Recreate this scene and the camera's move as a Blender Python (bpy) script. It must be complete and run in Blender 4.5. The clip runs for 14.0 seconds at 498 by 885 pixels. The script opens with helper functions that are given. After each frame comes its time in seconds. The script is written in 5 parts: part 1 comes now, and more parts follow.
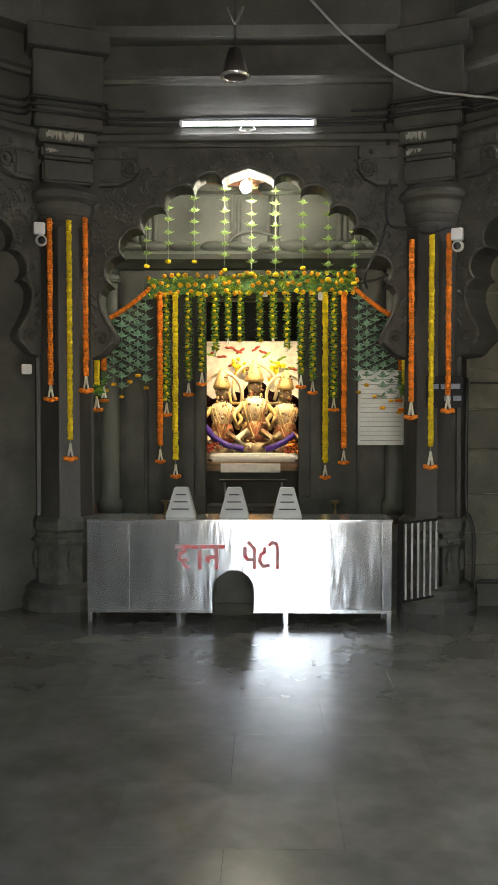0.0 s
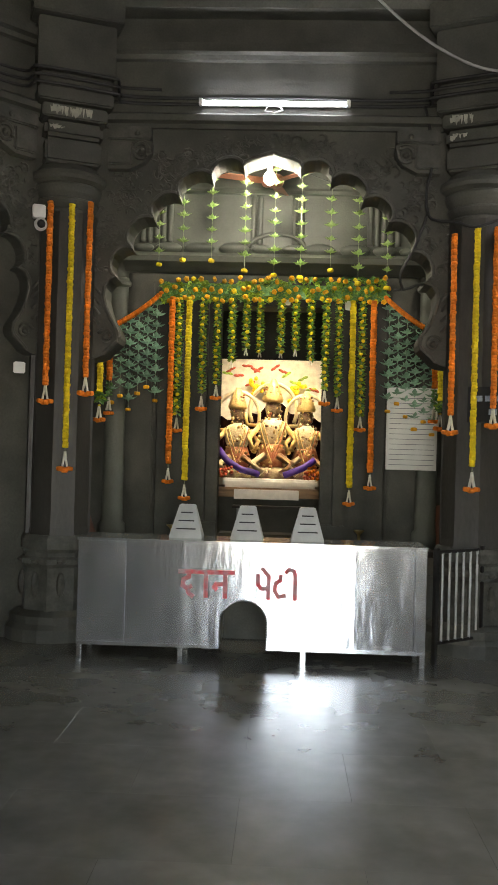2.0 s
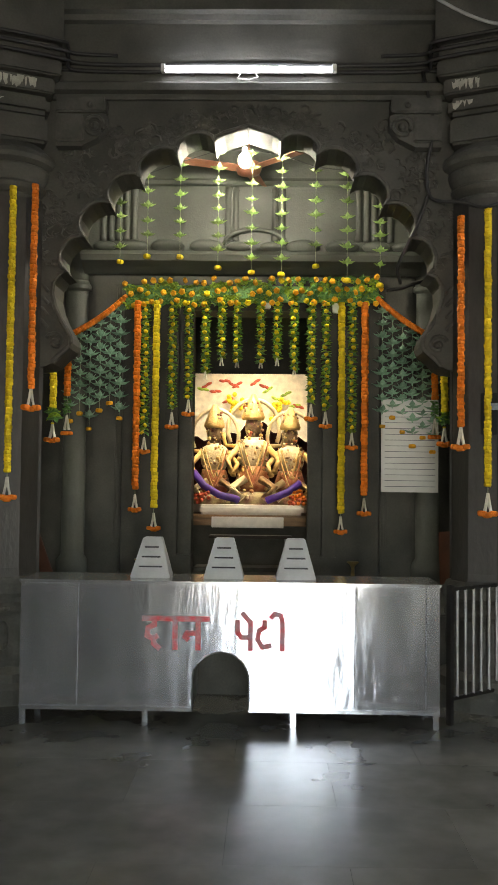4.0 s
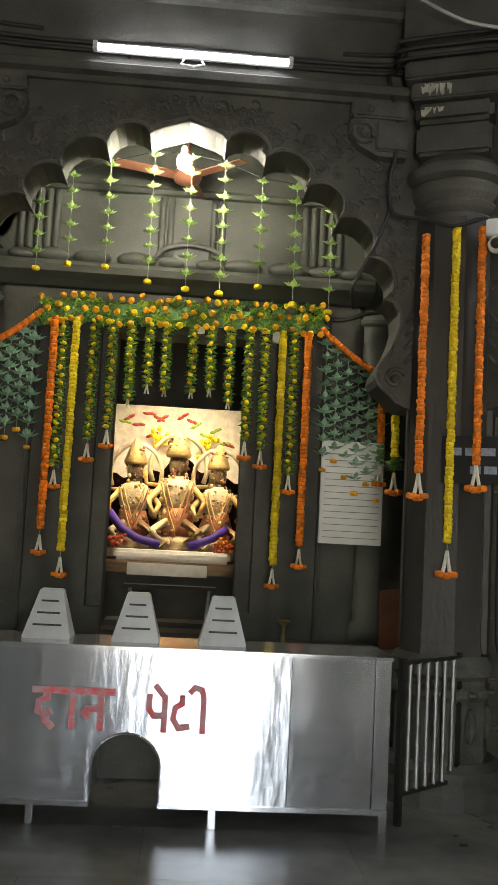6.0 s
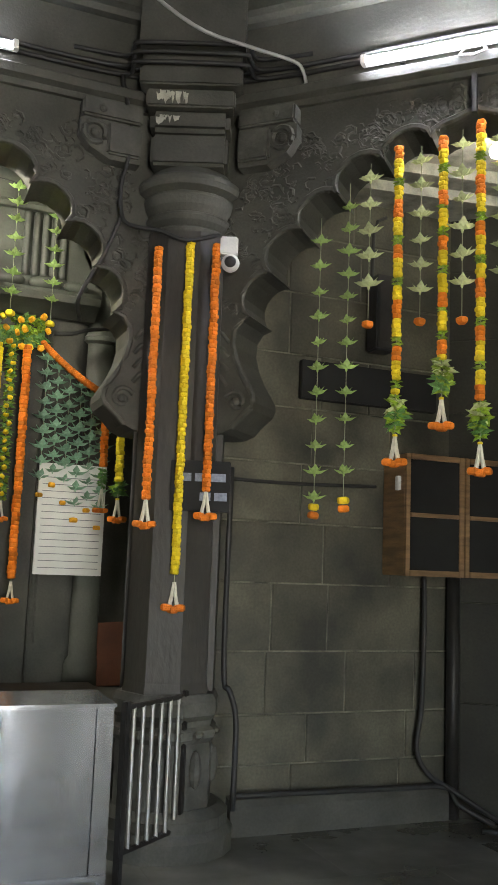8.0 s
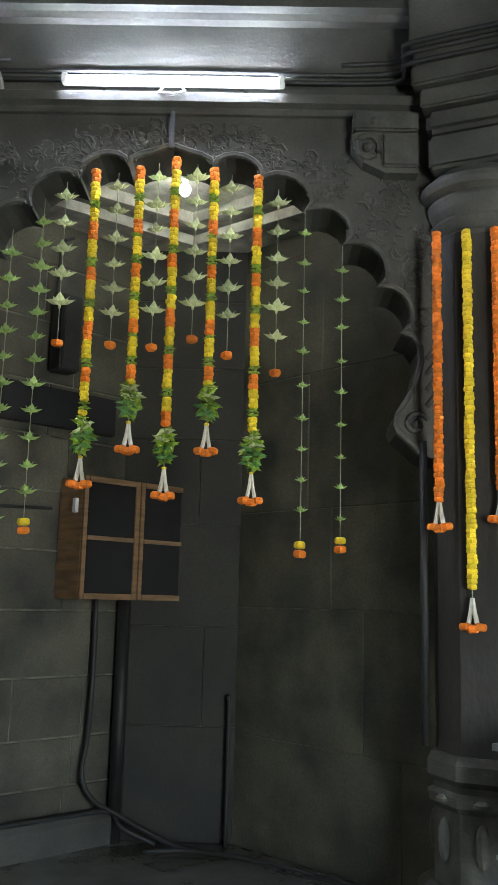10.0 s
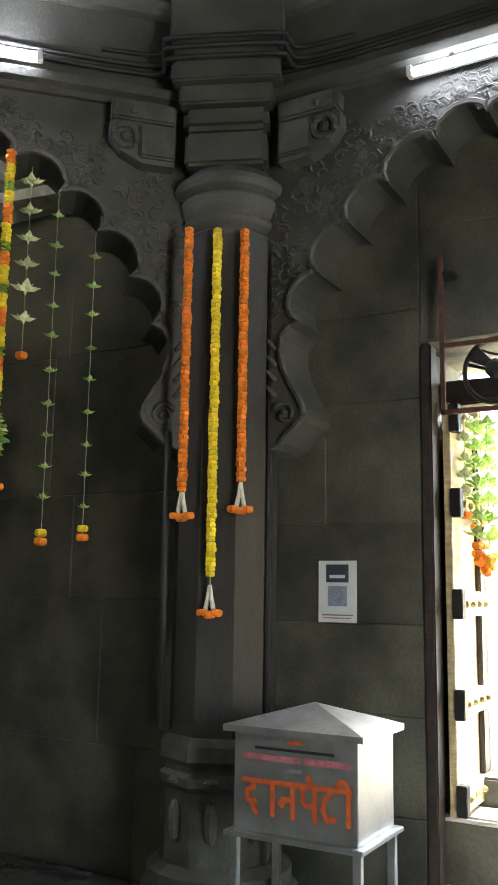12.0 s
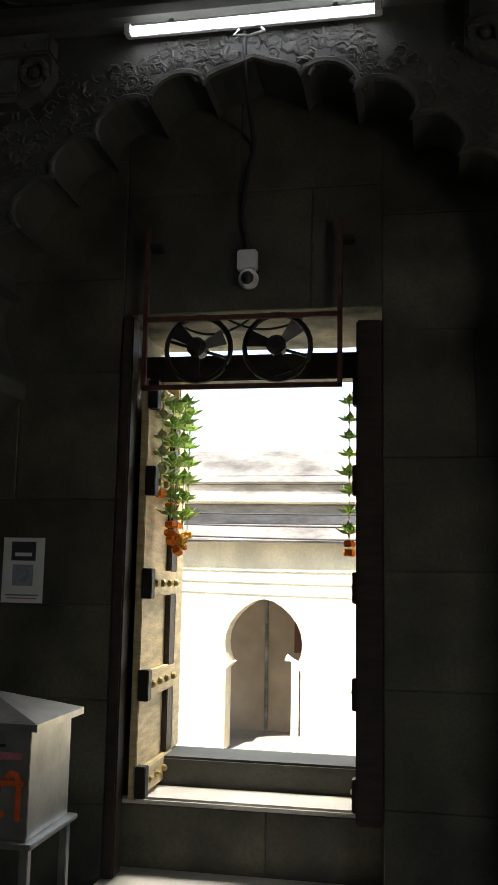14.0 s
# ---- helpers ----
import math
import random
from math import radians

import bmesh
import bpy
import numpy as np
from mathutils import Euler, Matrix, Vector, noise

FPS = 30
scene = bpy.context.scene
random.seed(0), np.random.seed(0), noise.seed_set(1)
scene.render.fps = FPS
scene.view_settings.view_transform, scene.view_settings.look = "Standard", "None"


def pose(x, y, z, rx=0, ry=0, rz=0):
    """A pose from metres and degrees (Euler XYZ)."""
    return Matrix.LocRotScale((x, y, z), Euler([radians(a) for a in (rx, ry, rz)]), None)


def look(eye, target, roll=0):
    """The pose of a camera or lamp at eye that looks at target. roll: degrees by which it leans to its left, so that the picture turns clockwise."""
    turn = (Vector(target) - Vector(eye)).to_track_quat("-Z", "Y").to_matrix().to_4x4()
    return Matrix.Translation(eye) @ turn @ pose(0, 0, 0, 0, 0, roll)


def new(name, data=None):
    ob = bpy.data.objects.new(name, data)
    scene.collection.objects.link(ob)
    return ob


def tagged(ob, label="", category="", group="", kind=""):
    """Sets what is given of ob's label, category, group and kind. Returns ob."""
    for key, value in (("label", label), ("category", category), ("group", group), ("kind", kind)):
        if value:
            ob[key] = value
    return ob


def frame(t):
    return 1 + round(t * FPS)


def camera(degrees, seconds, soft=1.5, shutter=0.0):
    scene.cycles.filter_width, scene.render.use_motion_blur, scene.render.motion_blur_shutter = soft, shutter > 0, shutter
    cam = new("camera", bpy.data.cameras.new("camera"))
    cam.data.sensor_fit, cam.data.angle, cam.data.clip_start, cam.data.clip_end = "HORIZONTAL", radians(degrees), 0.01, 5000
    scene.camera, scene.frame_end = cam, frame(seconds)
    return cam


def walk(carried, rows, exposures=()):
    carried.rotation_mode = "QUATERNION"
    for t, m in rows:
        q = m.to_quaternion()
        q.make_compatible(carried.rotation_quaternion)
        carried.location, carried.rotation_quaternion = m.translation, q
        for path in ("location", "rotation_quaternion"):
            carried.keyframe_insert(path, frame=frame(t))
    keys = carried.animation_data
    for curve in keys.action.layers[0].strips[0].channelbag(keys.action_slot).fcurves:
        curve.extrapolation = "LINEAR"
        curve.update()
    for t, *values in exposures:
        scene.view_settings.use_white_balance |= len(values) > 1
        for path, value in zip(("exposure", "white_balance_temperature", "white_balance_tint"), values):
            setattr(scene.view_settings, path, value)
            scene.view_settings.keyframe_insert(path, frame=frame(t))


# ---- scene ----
cam = camera(31.1, 14.0)

# camera path: seconds, eye, target, roll
PATH = [
    (0, (0.181, -4.146, 1.8), (0.139, -2.148, 1.73), 0.0),
    (0.5, (0.165, -4.0, 1.714), (0.111, -2.002, 1.756), 1.0),
    (1, (0.149, -3.768, 1.634), (0.116, -1.768, 1.633), 0.7),
    (1.5, (0.145, -3.517, 1.564), (0.088, -1.519, 1.501), 0.3),
    (2, (0.156, -3.233, 1.534), (0.077, -1.235, 1.56), 1.6),
    (2.5, (0.166, -2.954, 1.522), (0.076, -0.957, 1.501), 2.5),
    (3, (0.154, -2.661, 1.511), (0.116, -0.663, 1.578), 0.7),
    (3.2, (0.153, -2.555, 1.511), (0.11, -0.556, 1.565), 0.6),
    (5.3, (0.166, -1.542, 1.522), (0.169, 0.453, 1.667), 1.9),
    (5.5, (0.159, -1.453, 1.524), (0.197, 0.541, 1.665), 2.6),
    (5.6, (0.151, -1.413, 1.524), (0.212, 0.581, 1.663), 2.7),
    (6, (0.13, -1.276, 1.526), (0.256, 0.712, 1.711), 3.0),
    (6.5, (0.111, -1.132, 1.532), (0.406, 0.838, 1.71), 1.3),
    (7, (0.121, -1.032, 1.546), (0.531, 0.914, 1.758), 1.0),
    (7.5, (0.147, -0.948, 1.559), (0.689, 0.964, 1.782), 2.4),
    (8, (0.162, -0.872, 1.563), (0.895, 0.97, 1.829), 2.2),
    (8.5, (0.136, -0.81, 1.566), (1.062, 0.94, 1.852), 1.5),
    (8.7, (0.123, -0.793, 1.565), (1.12, 0.914, 1.868), 1.4),
    (10.8, (-0.024, -0.756, 1.55), (1.505, 0.488, 1.884), 1.5),
    (11, (-0.027, -0.758, 1.55), (1.536, 0.445, 1.883), 1.4),
    (11.5, (-0.02, -0.753, 1.551), (1.623, 0.34, 1.878), 1.0),
    (12, (-0.014, -0.75, 1.551), (1.707, 0.215, 1.879), 0.9),
    (12.5, (0.022, -0.726, 1.555), (1.8, 0.127, 1.885), 1.2),
    (13, (0.067, -0.694, 1.56), (1.906, 0.028, 1.87), 1.6),
    (13.5, (0.12, -0.732, 1.563), (2.021, -0.184, 1.852), 1.6),
    (14, (0.173, -0.758, 1.566), (2.118, -0.391, 1.854), 1.1),
]
walk(cam, [(t, look(eye, target, roll)) for t, eye, target, roll in PATH],
     [(0, 4.05, 7000, 10), (6.0, 3.9, 7000, 10), (7.0, 4.05, 6900, 10), (7.6, 4.3, 6700, 10), (8.0, 4.65, 6700, 10), (8.5, 4.45, 6550, 8),
      (11.0, 4.7, 5900, 8), (11.6, 4.3, 6300, 8), (12.2, 4.35, 6500, 9), (12.6, 4.25, 6700, 9), (13.0, 3.65, 6700, 9), (13.5, 2.45, 6700, 10), (14.0, 1.75, 6800, 10)])

A = 4.1

# ---- light: a late-morning sun outside, daylight through the two doorways, tubes and bulbs inside
world = bpy.data.worlds.new("sky")
scene.world = world
world.use_nodes = True
sky = world.node_tree.nodes.new("ShaderNodeTexSky")
sky.sky_type, sky.sun_disc = "NISHITA", False
sky.sun_elevation, sky.sun_rotation = radians(52), radians(-80)
bg = world.node_tree.nodes["Background"]
bg.inputs[1].default_value = 0.15
world.node_tree.links.new(sky.outputs[0], bg.inputs[0])
sun = new("sun", bpy.data.lights.new("sun", "SUN"))
sun.data.energy, sun.data.angle, sun.data.color = 5.0, radians(0.5), (1.0, 0.95, 0.86)
sun.matrix_world = look((-6, 1, 8), (0, 0, 0))
# warm lamp of the inner shrine, above its doorway
shrine_lamp = new("shrine_lamp", bpy.data.lights.new("shrine_lamp", "AREA"))
shrine_lamp.data.shape, shrine_lamp.data.size, shrine_lamp.data.size_y = "RECTANGLE", 0.9, 0.2
shrine_lamp.data.energy, shrine_lamp.data.color, shrine_lamp.data.spread = 2.1, (1.0, 0.84, 0.6), radians(80)
shrine_lamp.matrix_world = look((0, 7.55, 3.62), (0, 8.3, 1.6))
# daylight of the open entrance opposite the shrine
entrance_light = new("entrance_light", bpy.data.lights.new("entrance_light", "AREA"))
entrance_light.data.shape, entrance_light.data.size, entrance_light.data.size_y = "RECTANGLE", 1.6, 2.6
entrance_light.data.energy, entrance_light.data.color = 8, (1.0, 0.96, 0.88)
entrance_light.matrix_world = look((0.52, -4.46, 1.42), (0.52, 0, 1.3))
# open sky over the court, above the head of the side doorway
door_skylight = new("door_skylight", bpy.data.lights.new("door_skylight", "AREA"))
door_skylight.data.shape, door_skylight.data.size, door_skylight.data.size_y = "RECTANGLE", 1.2, 0.7
door_skylight.data.energy, door_skylight.data.color = 52, (1.0, 0.97, 0.9)
door_skylight.matrix_world = look((5.75, 0.06, 3.35), (4.6, 0.06, 1.1))
TUBE_POWER, BULB_POWER, NICHE_POWER = (2.5, 10.5, 4.6), 64, 6

# ---- materials
def mat(name, col, rough=0.6, metal=0.0, var=0.25, scale=6.0, bump=0.15, fine=90.0, emit=None, power=0, col2=None, rvar=0.1, objvar=0.0, stretch=(1, 1, 1), trans=0.0, placed=False):
    m = bpy.data.materials.new(name)
    m.use_nodes = True
    nt = m.node_tree
    nd, ln = nt.nodes, nt.links.new
    b = nd["Principled BSDF"]
    b.inputs["Roughness"].default_value = rough
    b.inputs["Metallic"].default_value = metal
    if trans:
        b.inputs["Transmission Weight"].default_value = trans
    if emit:
        b.inputs["Emission Color"].default_value = (*emit, 1)
        b.inputs["Emission Strength"].default_value = power
        b.inputs["Base Color"].default_value = (*col, 1)
        return m
    tc = nd.new("ShaderNodeTexCoord")
    mp = nd.new("ShaderNodeMapping")
    mp.inputs["Scale"].default_value = stretch
    ln(nd.new("ShaderNodeNewGeometry").outputs["Position"] if placed else tc.outputs["Object"], mp.inputs[0])
    n1, n2 = nd.new("ShaderNodeTexNoise"), nd.new("ShaderNodeTexNoise")
    for n, s, d in ((n1, scale, 5), (n2, fine, 3)):
        n.inputs["Scale"].default_value, n.inputs["Detail"].default_value = s, d
        ln(mp.outputs[0], n.inputs["Vector"])
    ramp = nd.new("ShaderNodeValToRGB")
    c2 = col2 or tuple(c * (1 - var) for c in col)
    ramp.color_ramp.elements[0].position, ramp.color_ramp.elements[1].position = 0.32, 0.68
    ramp.color_ramp.elements[0].color, ramp.color_ramp.elements[1].color = (*c2, 1), (*[min(1, c * (1 + var * 0.4)) for c in col], 1)
    ln(n1.outputs["Fac"], ramp.inputs[0])
    mix = nd.new("ShaderNodeMixRGB")
    mix.blend_type = "MULTIPLY"
    mix.inputs[0].default_value = var
    ln(ramp.outputs[0], mix.inputs[1])
    ln(n2.outputs["Fac"], mix.inputs[2])
    out = mix.outputs[0]
    if objvar:
        oi, hs = nd.new("ShaderNodeObjectInfo"), nd.new("ShaderNodeHueSaturation")
        mr = nd.new("ShaderNodeMapRange")
        mr.inputs[3].default_value, mr.inputs[4].default_value = 1 - objvar, 1 + objvar
        ln(oi.outputs["Random"], mr.inputs[0])
        ln(mr.outputs[0], hs.inputs["Value"])
        ln(out, hs.inputs["Color"])
        out = hs.outputs[0]
    ln(out, b.inputs["Base Color"])
    if rvar:
        rr = nd.new("ShaderNodeMapRange")
        rr.inputs[3].default_value, rr.inputs[4].default_value = max(0.02, rough - rvar), min(1, rough + rvar)
        ln(n1.outputs["Fac"], rr.inputs[0])
        ln(rr.outputs[0], b.inputs["Roughness"])
    if bump:
        add = nd.new("ShaderNodeMath")
        add.operation = "MULTIPLY_ADD"
        add.inputs[1].default_value = 0.35
        ln(n2.outputs["Fac"], add.inputs[0])
        ln(n1.outputs["Fac"], add.inputs[2])
        bp = nd.new("ShaderNodeBump")
        bp.inputs["Strength"].default_value, bp.inputs["Distance"].default_value = bump, 0.02
        ln(add.outputs[0], bp.inputs["Height"])
        ln(bp.outputs[0], b.inputs["Normal"])
    return m


STONE = mat("dark_basalt", (0.094, 0.094, 0.078), 0.7, var=0.45, scale=3.0, bump=0.22, fine=60, rvar=0.15)
BLOCK = mat("basalt_blocks", (0.12, 0.115, 0.08), 0.6, var=0.62, scale=2.8, bump=0.3, fine=60, rvar=0.18, objvar=0.2, col2=(0.042, 0.042, 0.032), placed=True)
JOINT = mat("lime_joint", (0.3, 0.29, 0.22), 0.85, var=0.7, scale=5, bump=0.3, col2=(0.07, 0.07, 0.055))
# much darker block tone, used only on the niche's back wall
DARKBLOCK = mat("darker_basalt_blocks", (0.038, 0.037, 0.028), 0.75, var=0.55, scale=2.0, bump=0.25, fine=60, rvar=0.15, objvar=0.12, placed=True)
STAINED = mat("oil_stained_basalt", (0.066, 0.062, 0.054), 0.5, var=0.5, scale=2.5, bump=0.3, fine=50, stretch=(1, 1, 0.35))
BOARD = mat("matt_black_board", (0.01, 0.01, 0.011), 0.8, var=0.2, bump=0)
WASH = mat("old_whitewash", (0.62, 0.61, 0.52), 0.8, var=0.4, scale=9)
# sill and step stone: daylight on their tops put into the pale colour
SILL = mat("daylit_sill_stone", (0.7, 0.67, 0.6), 0.7, var=0.25, scale=3)
CARVED = mat("carved_basalt", (0.106, 0.106, 0.09), 0.75, var=0.45, scale=9.0, bump=0.3, fine=50)
# basalt lightened for the vestibule, the bulb's light put into its colour
PALE = mat("bulb_lit_grey_stone", (0.122, 0.13, 0.109), 0.55, var=0.3, scale=2.5, bump=0.25, fine=60)
FLOOR = mat("polished_floor_stone", (0.15, 0.15, 0.13), 0.25, var=0.3, scale=2.6, bump=0, fine=9, rvar=0.025, objvar=0.07, placed=True)
FLOOR.node_tree.nodes["Principled BSDF"].inputs["Specular IOR Level"].default_value = 0.75
GROUT = mat("floor_grout", (0.12, 0.115, 0.1), 0.7)
STEEL = mat("brushed_steel", (0.66, 0.67, 0.68), 0.165, 0.84, var=0.14, scale=2.6, bump=0.12, fine=14, rvar=0.07)
BOXSTEEL = mat("dented_steel_sheet", (0.7, 0.71, 0.73), 0.15, 0.86, var=0.12, scale=3.4, bump=0.2, fine=9, rvar=0.08, stretch=(1.6, 1, 0.42))
GALV = mat("galvanised_sheet", (0.5, 0.51, 0.5), 0.42, 0.85, var=0.25, scale=7, bump=0.06, fine=40)
BARS = mat("gate_bar_steel", (0.4, 0.4, 0.38), 0.5, 0.7, var=0.3, scale=10)
DARKIRON = mat("dark_iron", (0.03, 0.028, 0.026), 0.55, 0.3, var=0.4, scale=10)
RUST = mat("rusty_red_iron", (0.13, 0.045, 0.03), 0.7, 0.1, var=0.5, scale=14)
BLACK = mat("black_plastic", (0.02, 0.02, 0.022), 0.5, var=0.3)
CABLE = mat("black_cable", (0.025, 0.025, 0.025), 0.6, var=0.2)
WHITEP = mat("white_plastic", (0.75, 0.75, 0.73), 0.4, var=0.1)
PAPER = mat("white_paper", (0.78, 0.79, 0.77), 0.8, var=0.1, scale=5)
INK = mat("grey_ink", (0.22, 0.23, 0.26), 0.8, var=0.2)
BLUEINK = mat("blue_grey_ink", (0.34, 0.38, 0.48), 0.8, var=0.3, scale=60)
DARKINK = mat("dark_ink", (0.06, 0.06, 0.09), 0.8, var=0.4, scale=40)
PINKINK = mat("faded_pink_paint", (0.6, 0.2, 0.24), 0.6, var=0.4, scale=30)
REDPAINT = mat("worn_red_paint", (0.8, 0.08, 0.1), 0.5, var=0.5, scale=22, bump=0.1, col2=(0.6, 0.4, 0.42))
ORANGEPAINT = mat("red_orange_paint", (0.72, 0.13, 0.03), 0.5, var=0.35, scale=25, bump=0.1)
WOOD = mat("brown_wood", (0.3, 0.18, 0.085), 0.5, var=0.45, scale=4, bump=0.2, fine=40, stretch=(1, 1, 8))
DARKWOOD = mat("dark_wood", (0.04, 0.026, 0.018), 0.55, var=0.5, scale=5, bump=0.25, fine=40, stretch=(1, 1, 6))
REDWOOD = mat("red_brown_board", (0.17, 0.06, 0.03), 0.5, var=0.4, scale=4, bump=0.15)
PALEWOOD = mat("weathered_teak", (0.7, 0.55, 0.31), 0.6, var=0.35, scale=5, bump=0.25, fine=40, stretch=(1, 1, 5))
BRASS = mat("dull_brass", (0.62, 0.47, 0.2), 0.35, 0.9, var=0.3, scale=12)
GLASS = mat("cabinet_glass", (0.02, 0.02, 0.02), 0.08, var=0.1, bump=0.0)
ORANGE = mat("orange_marigold", (1.0, 0.25, 0.012), 0.75, var=0.2, scale=60, bump=0.35, fine=250, objvar=0.18)
YELLOW = mat("yellow_marigold", (1.0, 0.72, 0.02), 0.75, var=0.18, scale=60, bump=0.35, fine=250, objvar=0.15)
AMBER = mat("amber_marigold", (1.0, 0.47, 0.02), 0.75, var=0.22, scale=60, bump=0.35, fine=250, objvar=0.25)
LEAF = mat("green_leaf", (0.4, 0.6, 0.06), 0.5, var=0.45, scale=40, bump=0.3, objvar=0.3)
TEALLEAF = mat("teal_green_leaf", (0.32, 0.55, 0.38), 0.5, var=0.3, scale=40, bump=0.3, objvar=0.25)
DEEPLEAF = mat("deep_green_leaf", (0.19, 0.42, 0.12), 0.5, var=0.45, scale=40, bump=0.3, objvar=0.3)
LIME = mat("pale_lime_petal", (0.72, 0.8, 0.42), 0.55, var=0.3, scale=40, bump=0.2, objvar=0.2)
MIDGREEN = mat("lime_green_petal", (0.42, 0.62, 0.18), 0.55, var=0.3, scale=40, bump=0.2, objvar=0.2)
CREAMBUD = mat("cream_tuberose", (0.74, 0.72, 0.62), 0.6, var=0.15, scale=40, objvar=0.1)
THREAD = mat("thread", (0.35, 0.38, 0.26), 0.8, var=0.2)
GOLD = mat("gilded_ornament", (0.9, 0.7, 0.33), 0.45, 0.35, var=0.5, scale=11, bump=0.8, fine=70, col2=(0.22, 0.06, 0.03))
nt = GOLD.node_tree
pick, tint, blend = nt.nodes.new("ShaderNodeNewGeometry"), nt.nodes.new("ShaderNodeValToRGB"), nt.nodes.new("ShaderNodeMixRGB")
tint.color_ramp.interpolation = "CONSTANT"
for i, (p, c) in enumerate(((0, (0.8, 0.55, 0.18)), (0.3, (0.82, 0.7, 0.46)), (0.48, (0.14, 0.03, 0.02)), (0.64, (0.6, 0.33, 0.08)), (0.8, (0.05, 0.03, 0.025)), (0.91, (0.5, 0.08, 0.03)))):
    e = tint.color_ramp.elements[i] if i < 2 else tint.color_ramp.elements.new(p)
    e.position, e.color = p, (*c, 1)
blend.inputs[0].default_value = 0.55
gold_in = nt.nodes["Principled BSDF"].inputs["Base Color"]
nt.links.new(pick.outputs["Random Per Island"], tint.inputs[0])
nt.links.new(gold_in.links[0].from_socket, blend.inputs[1])
nt.links.new(tint.outputs[0], blend.inputs[2])
nt.links.new(blend.outputs[0], gold_in)
MAROON = mat("maroon_brocade", (0.13, 0.03, 0.025), 0.7, var=0.5, scale=18, bump=0.3)
GREYCORD = mat("grey_cord", (0.4, 0.4, 0.38), 0.6, var=0.2)
CREAM = mat("cream_cloth", (0.82, 0.74, 0.58), 0.7, var=0.25, scale=12)
WHITECLOTH = mat("white_cloth", (0.82, 0.8, 0.76), 0.75, var=0.12, scale=14)
PURPLE = mat("purple_cloth", (0.07, 0.02, 0.3), 0.6, var=0.35, scale=12)
REDCLOTH = mat("red_orange_cloth", (0.7, 0.12, 0.05), 0.7, var=0.5, scale=30)
BLUEBOWL = mat("blue_plastic", (0.12, 0.5, 0.66), 0.4, var=0.1)
FANBROWN = mat("fan_paint_brown", (0.34, 0.14, 0.08), 0.45, 0.1, var=0.2)
LIMEWASH = mat("cream_limewash", (0.8, 0.71, 0.5), 0.85, var=0.3, scale=1.5, bump=0.2, fine=25)
GREYWASH = mat("weathered_grey_plaster", (0.42, 0.4, 0.38), 0.85, var=0.6, scale=2.2, bump=0.3, fine=20, col2=(0.13, 0.125, 0.12), stretch=(1, 0.45, 1.5))
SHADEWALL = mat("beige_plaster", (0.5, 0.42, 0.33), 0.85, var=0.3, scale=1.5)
YARD = mat("pale_paving", (0.5, 0.46, 0.4), 0.85, var=0.35, scale=0.8, bump=0.2, fine=12)
TUBES = [mat("tube_glow", (1, 1, 1), emit=(0.82, 0.86, 1.0), power=p) for p in TUBE_POWER]
BULB = mat("bulb_glow", (1, 1, 1), emit=(1.0, 0.96, 0.82), power=BULB_POWER)
BULB2 = mat("bulb_glow_small", (1, 1, 1), emit=(1.0, 0.97, 0.85), power=NICHE_POWER)
CHUTE = mat("white_enamelled_metal", (0.68, 0.69, 0.68), 0.45, 0.3, var=0.15, scale=8)


# ---- mesh helpers
def F(k):
    """Frame of face k of the octagon: x along the face, y outwards, origin at its foot."""
    return pose(0, 0, 0, 0, 0, -45 * k) @ Matrix.Translation((0, A, 0))


def at(x, y, z):
    return Matrix.Translation((x, y, z))


def mesh_of(name, bm, m):
    bmesh.ops.recalc_face_normals(bm, faces=bm.faces)
    me = bpy.data.meshes.new(name)
    bm.to_mesh(me)
    bm.free()
    me.materials.append(m)
    return me


def thing(name, m, label, category="", group="", kind=""):
    ob = new(name)
    ob.empty_display_size = 0.1
    ob.matrix_world = m
    return tagged(ob, label, category, group, kind)


def part(name, bm, m, parent, label="", smooth=False):
    me = mesh_of(name, bm, m)
    if smooth:
        me.polygons.foreach_set("use_smooth", [True] * len(me.polygons))
    ob = new(name, me)
    ob.parent = parent
    return tagged(ob, label)


def solo(name, bm, m, where, label, category="", group="", kind="", smooth=False):
    ob = part(name, bm, m, None, smooth=smooth)
    ob.matrix_world = where
    return tagged(ob, label, category, group, kind)


def piece(name, me, parent, m):
    ob = new(name, me)
    ob.parent = parent
    ob.matrix_basis = m
    return ob


def box(bm, x0, x1, y0, y1, z0, z1, bevel=0.0):
    vs = [bm.verts.new((x, y, z)) for x in (x0, x1) for y in (y0, y1) for z in (z0, z1)]
    fs = [bm.faces.new([vs[i] for i in q]) for q in ((0, 1, 3, 2), (4, 6, 7, 5), (0, 4, 5, 1), (2, 3, 7, 6), (0, 2, 6, 4), (1, 5, 7, 3))]
    if bevel:
        bmesh.ops.bevel(bm, geom=list({e for f in fs for e in f.edges}), offset=bevel, segments=2, affect="EDGES")
    return vs


def prism(bm, pts, y0, y1):
    """A closed outline in x and z, pushed from y0 to y1."""
    a, b = [bm.verts.new((x, y0, z)) for x, z in pts], [bm.verts.new((x, y1, z)) for x, z in pts]
    bm.faces.new(a)
    bm.faces.new(b[::-1])
    for i in range(len(pts)):
        bm.faces.new((a[i - 1], a[i], b[i], b[i - 1]))


def run(bm, prof, x0, x1):
    """A moulding: an outline in y and z carried from x0 to x1."""
    a, b = [bm.verts.new((x0, y, z)) for y, z in prof], [bm.verts.new((x1, y, z)) for y, z in prof]
    bm.faces.new(a)
    bm.faces.new(b[::-1])
    for i in range(len(prof)):
        bm.faces.new((a[i - 1], a[i], b[i], b[i - 1]))


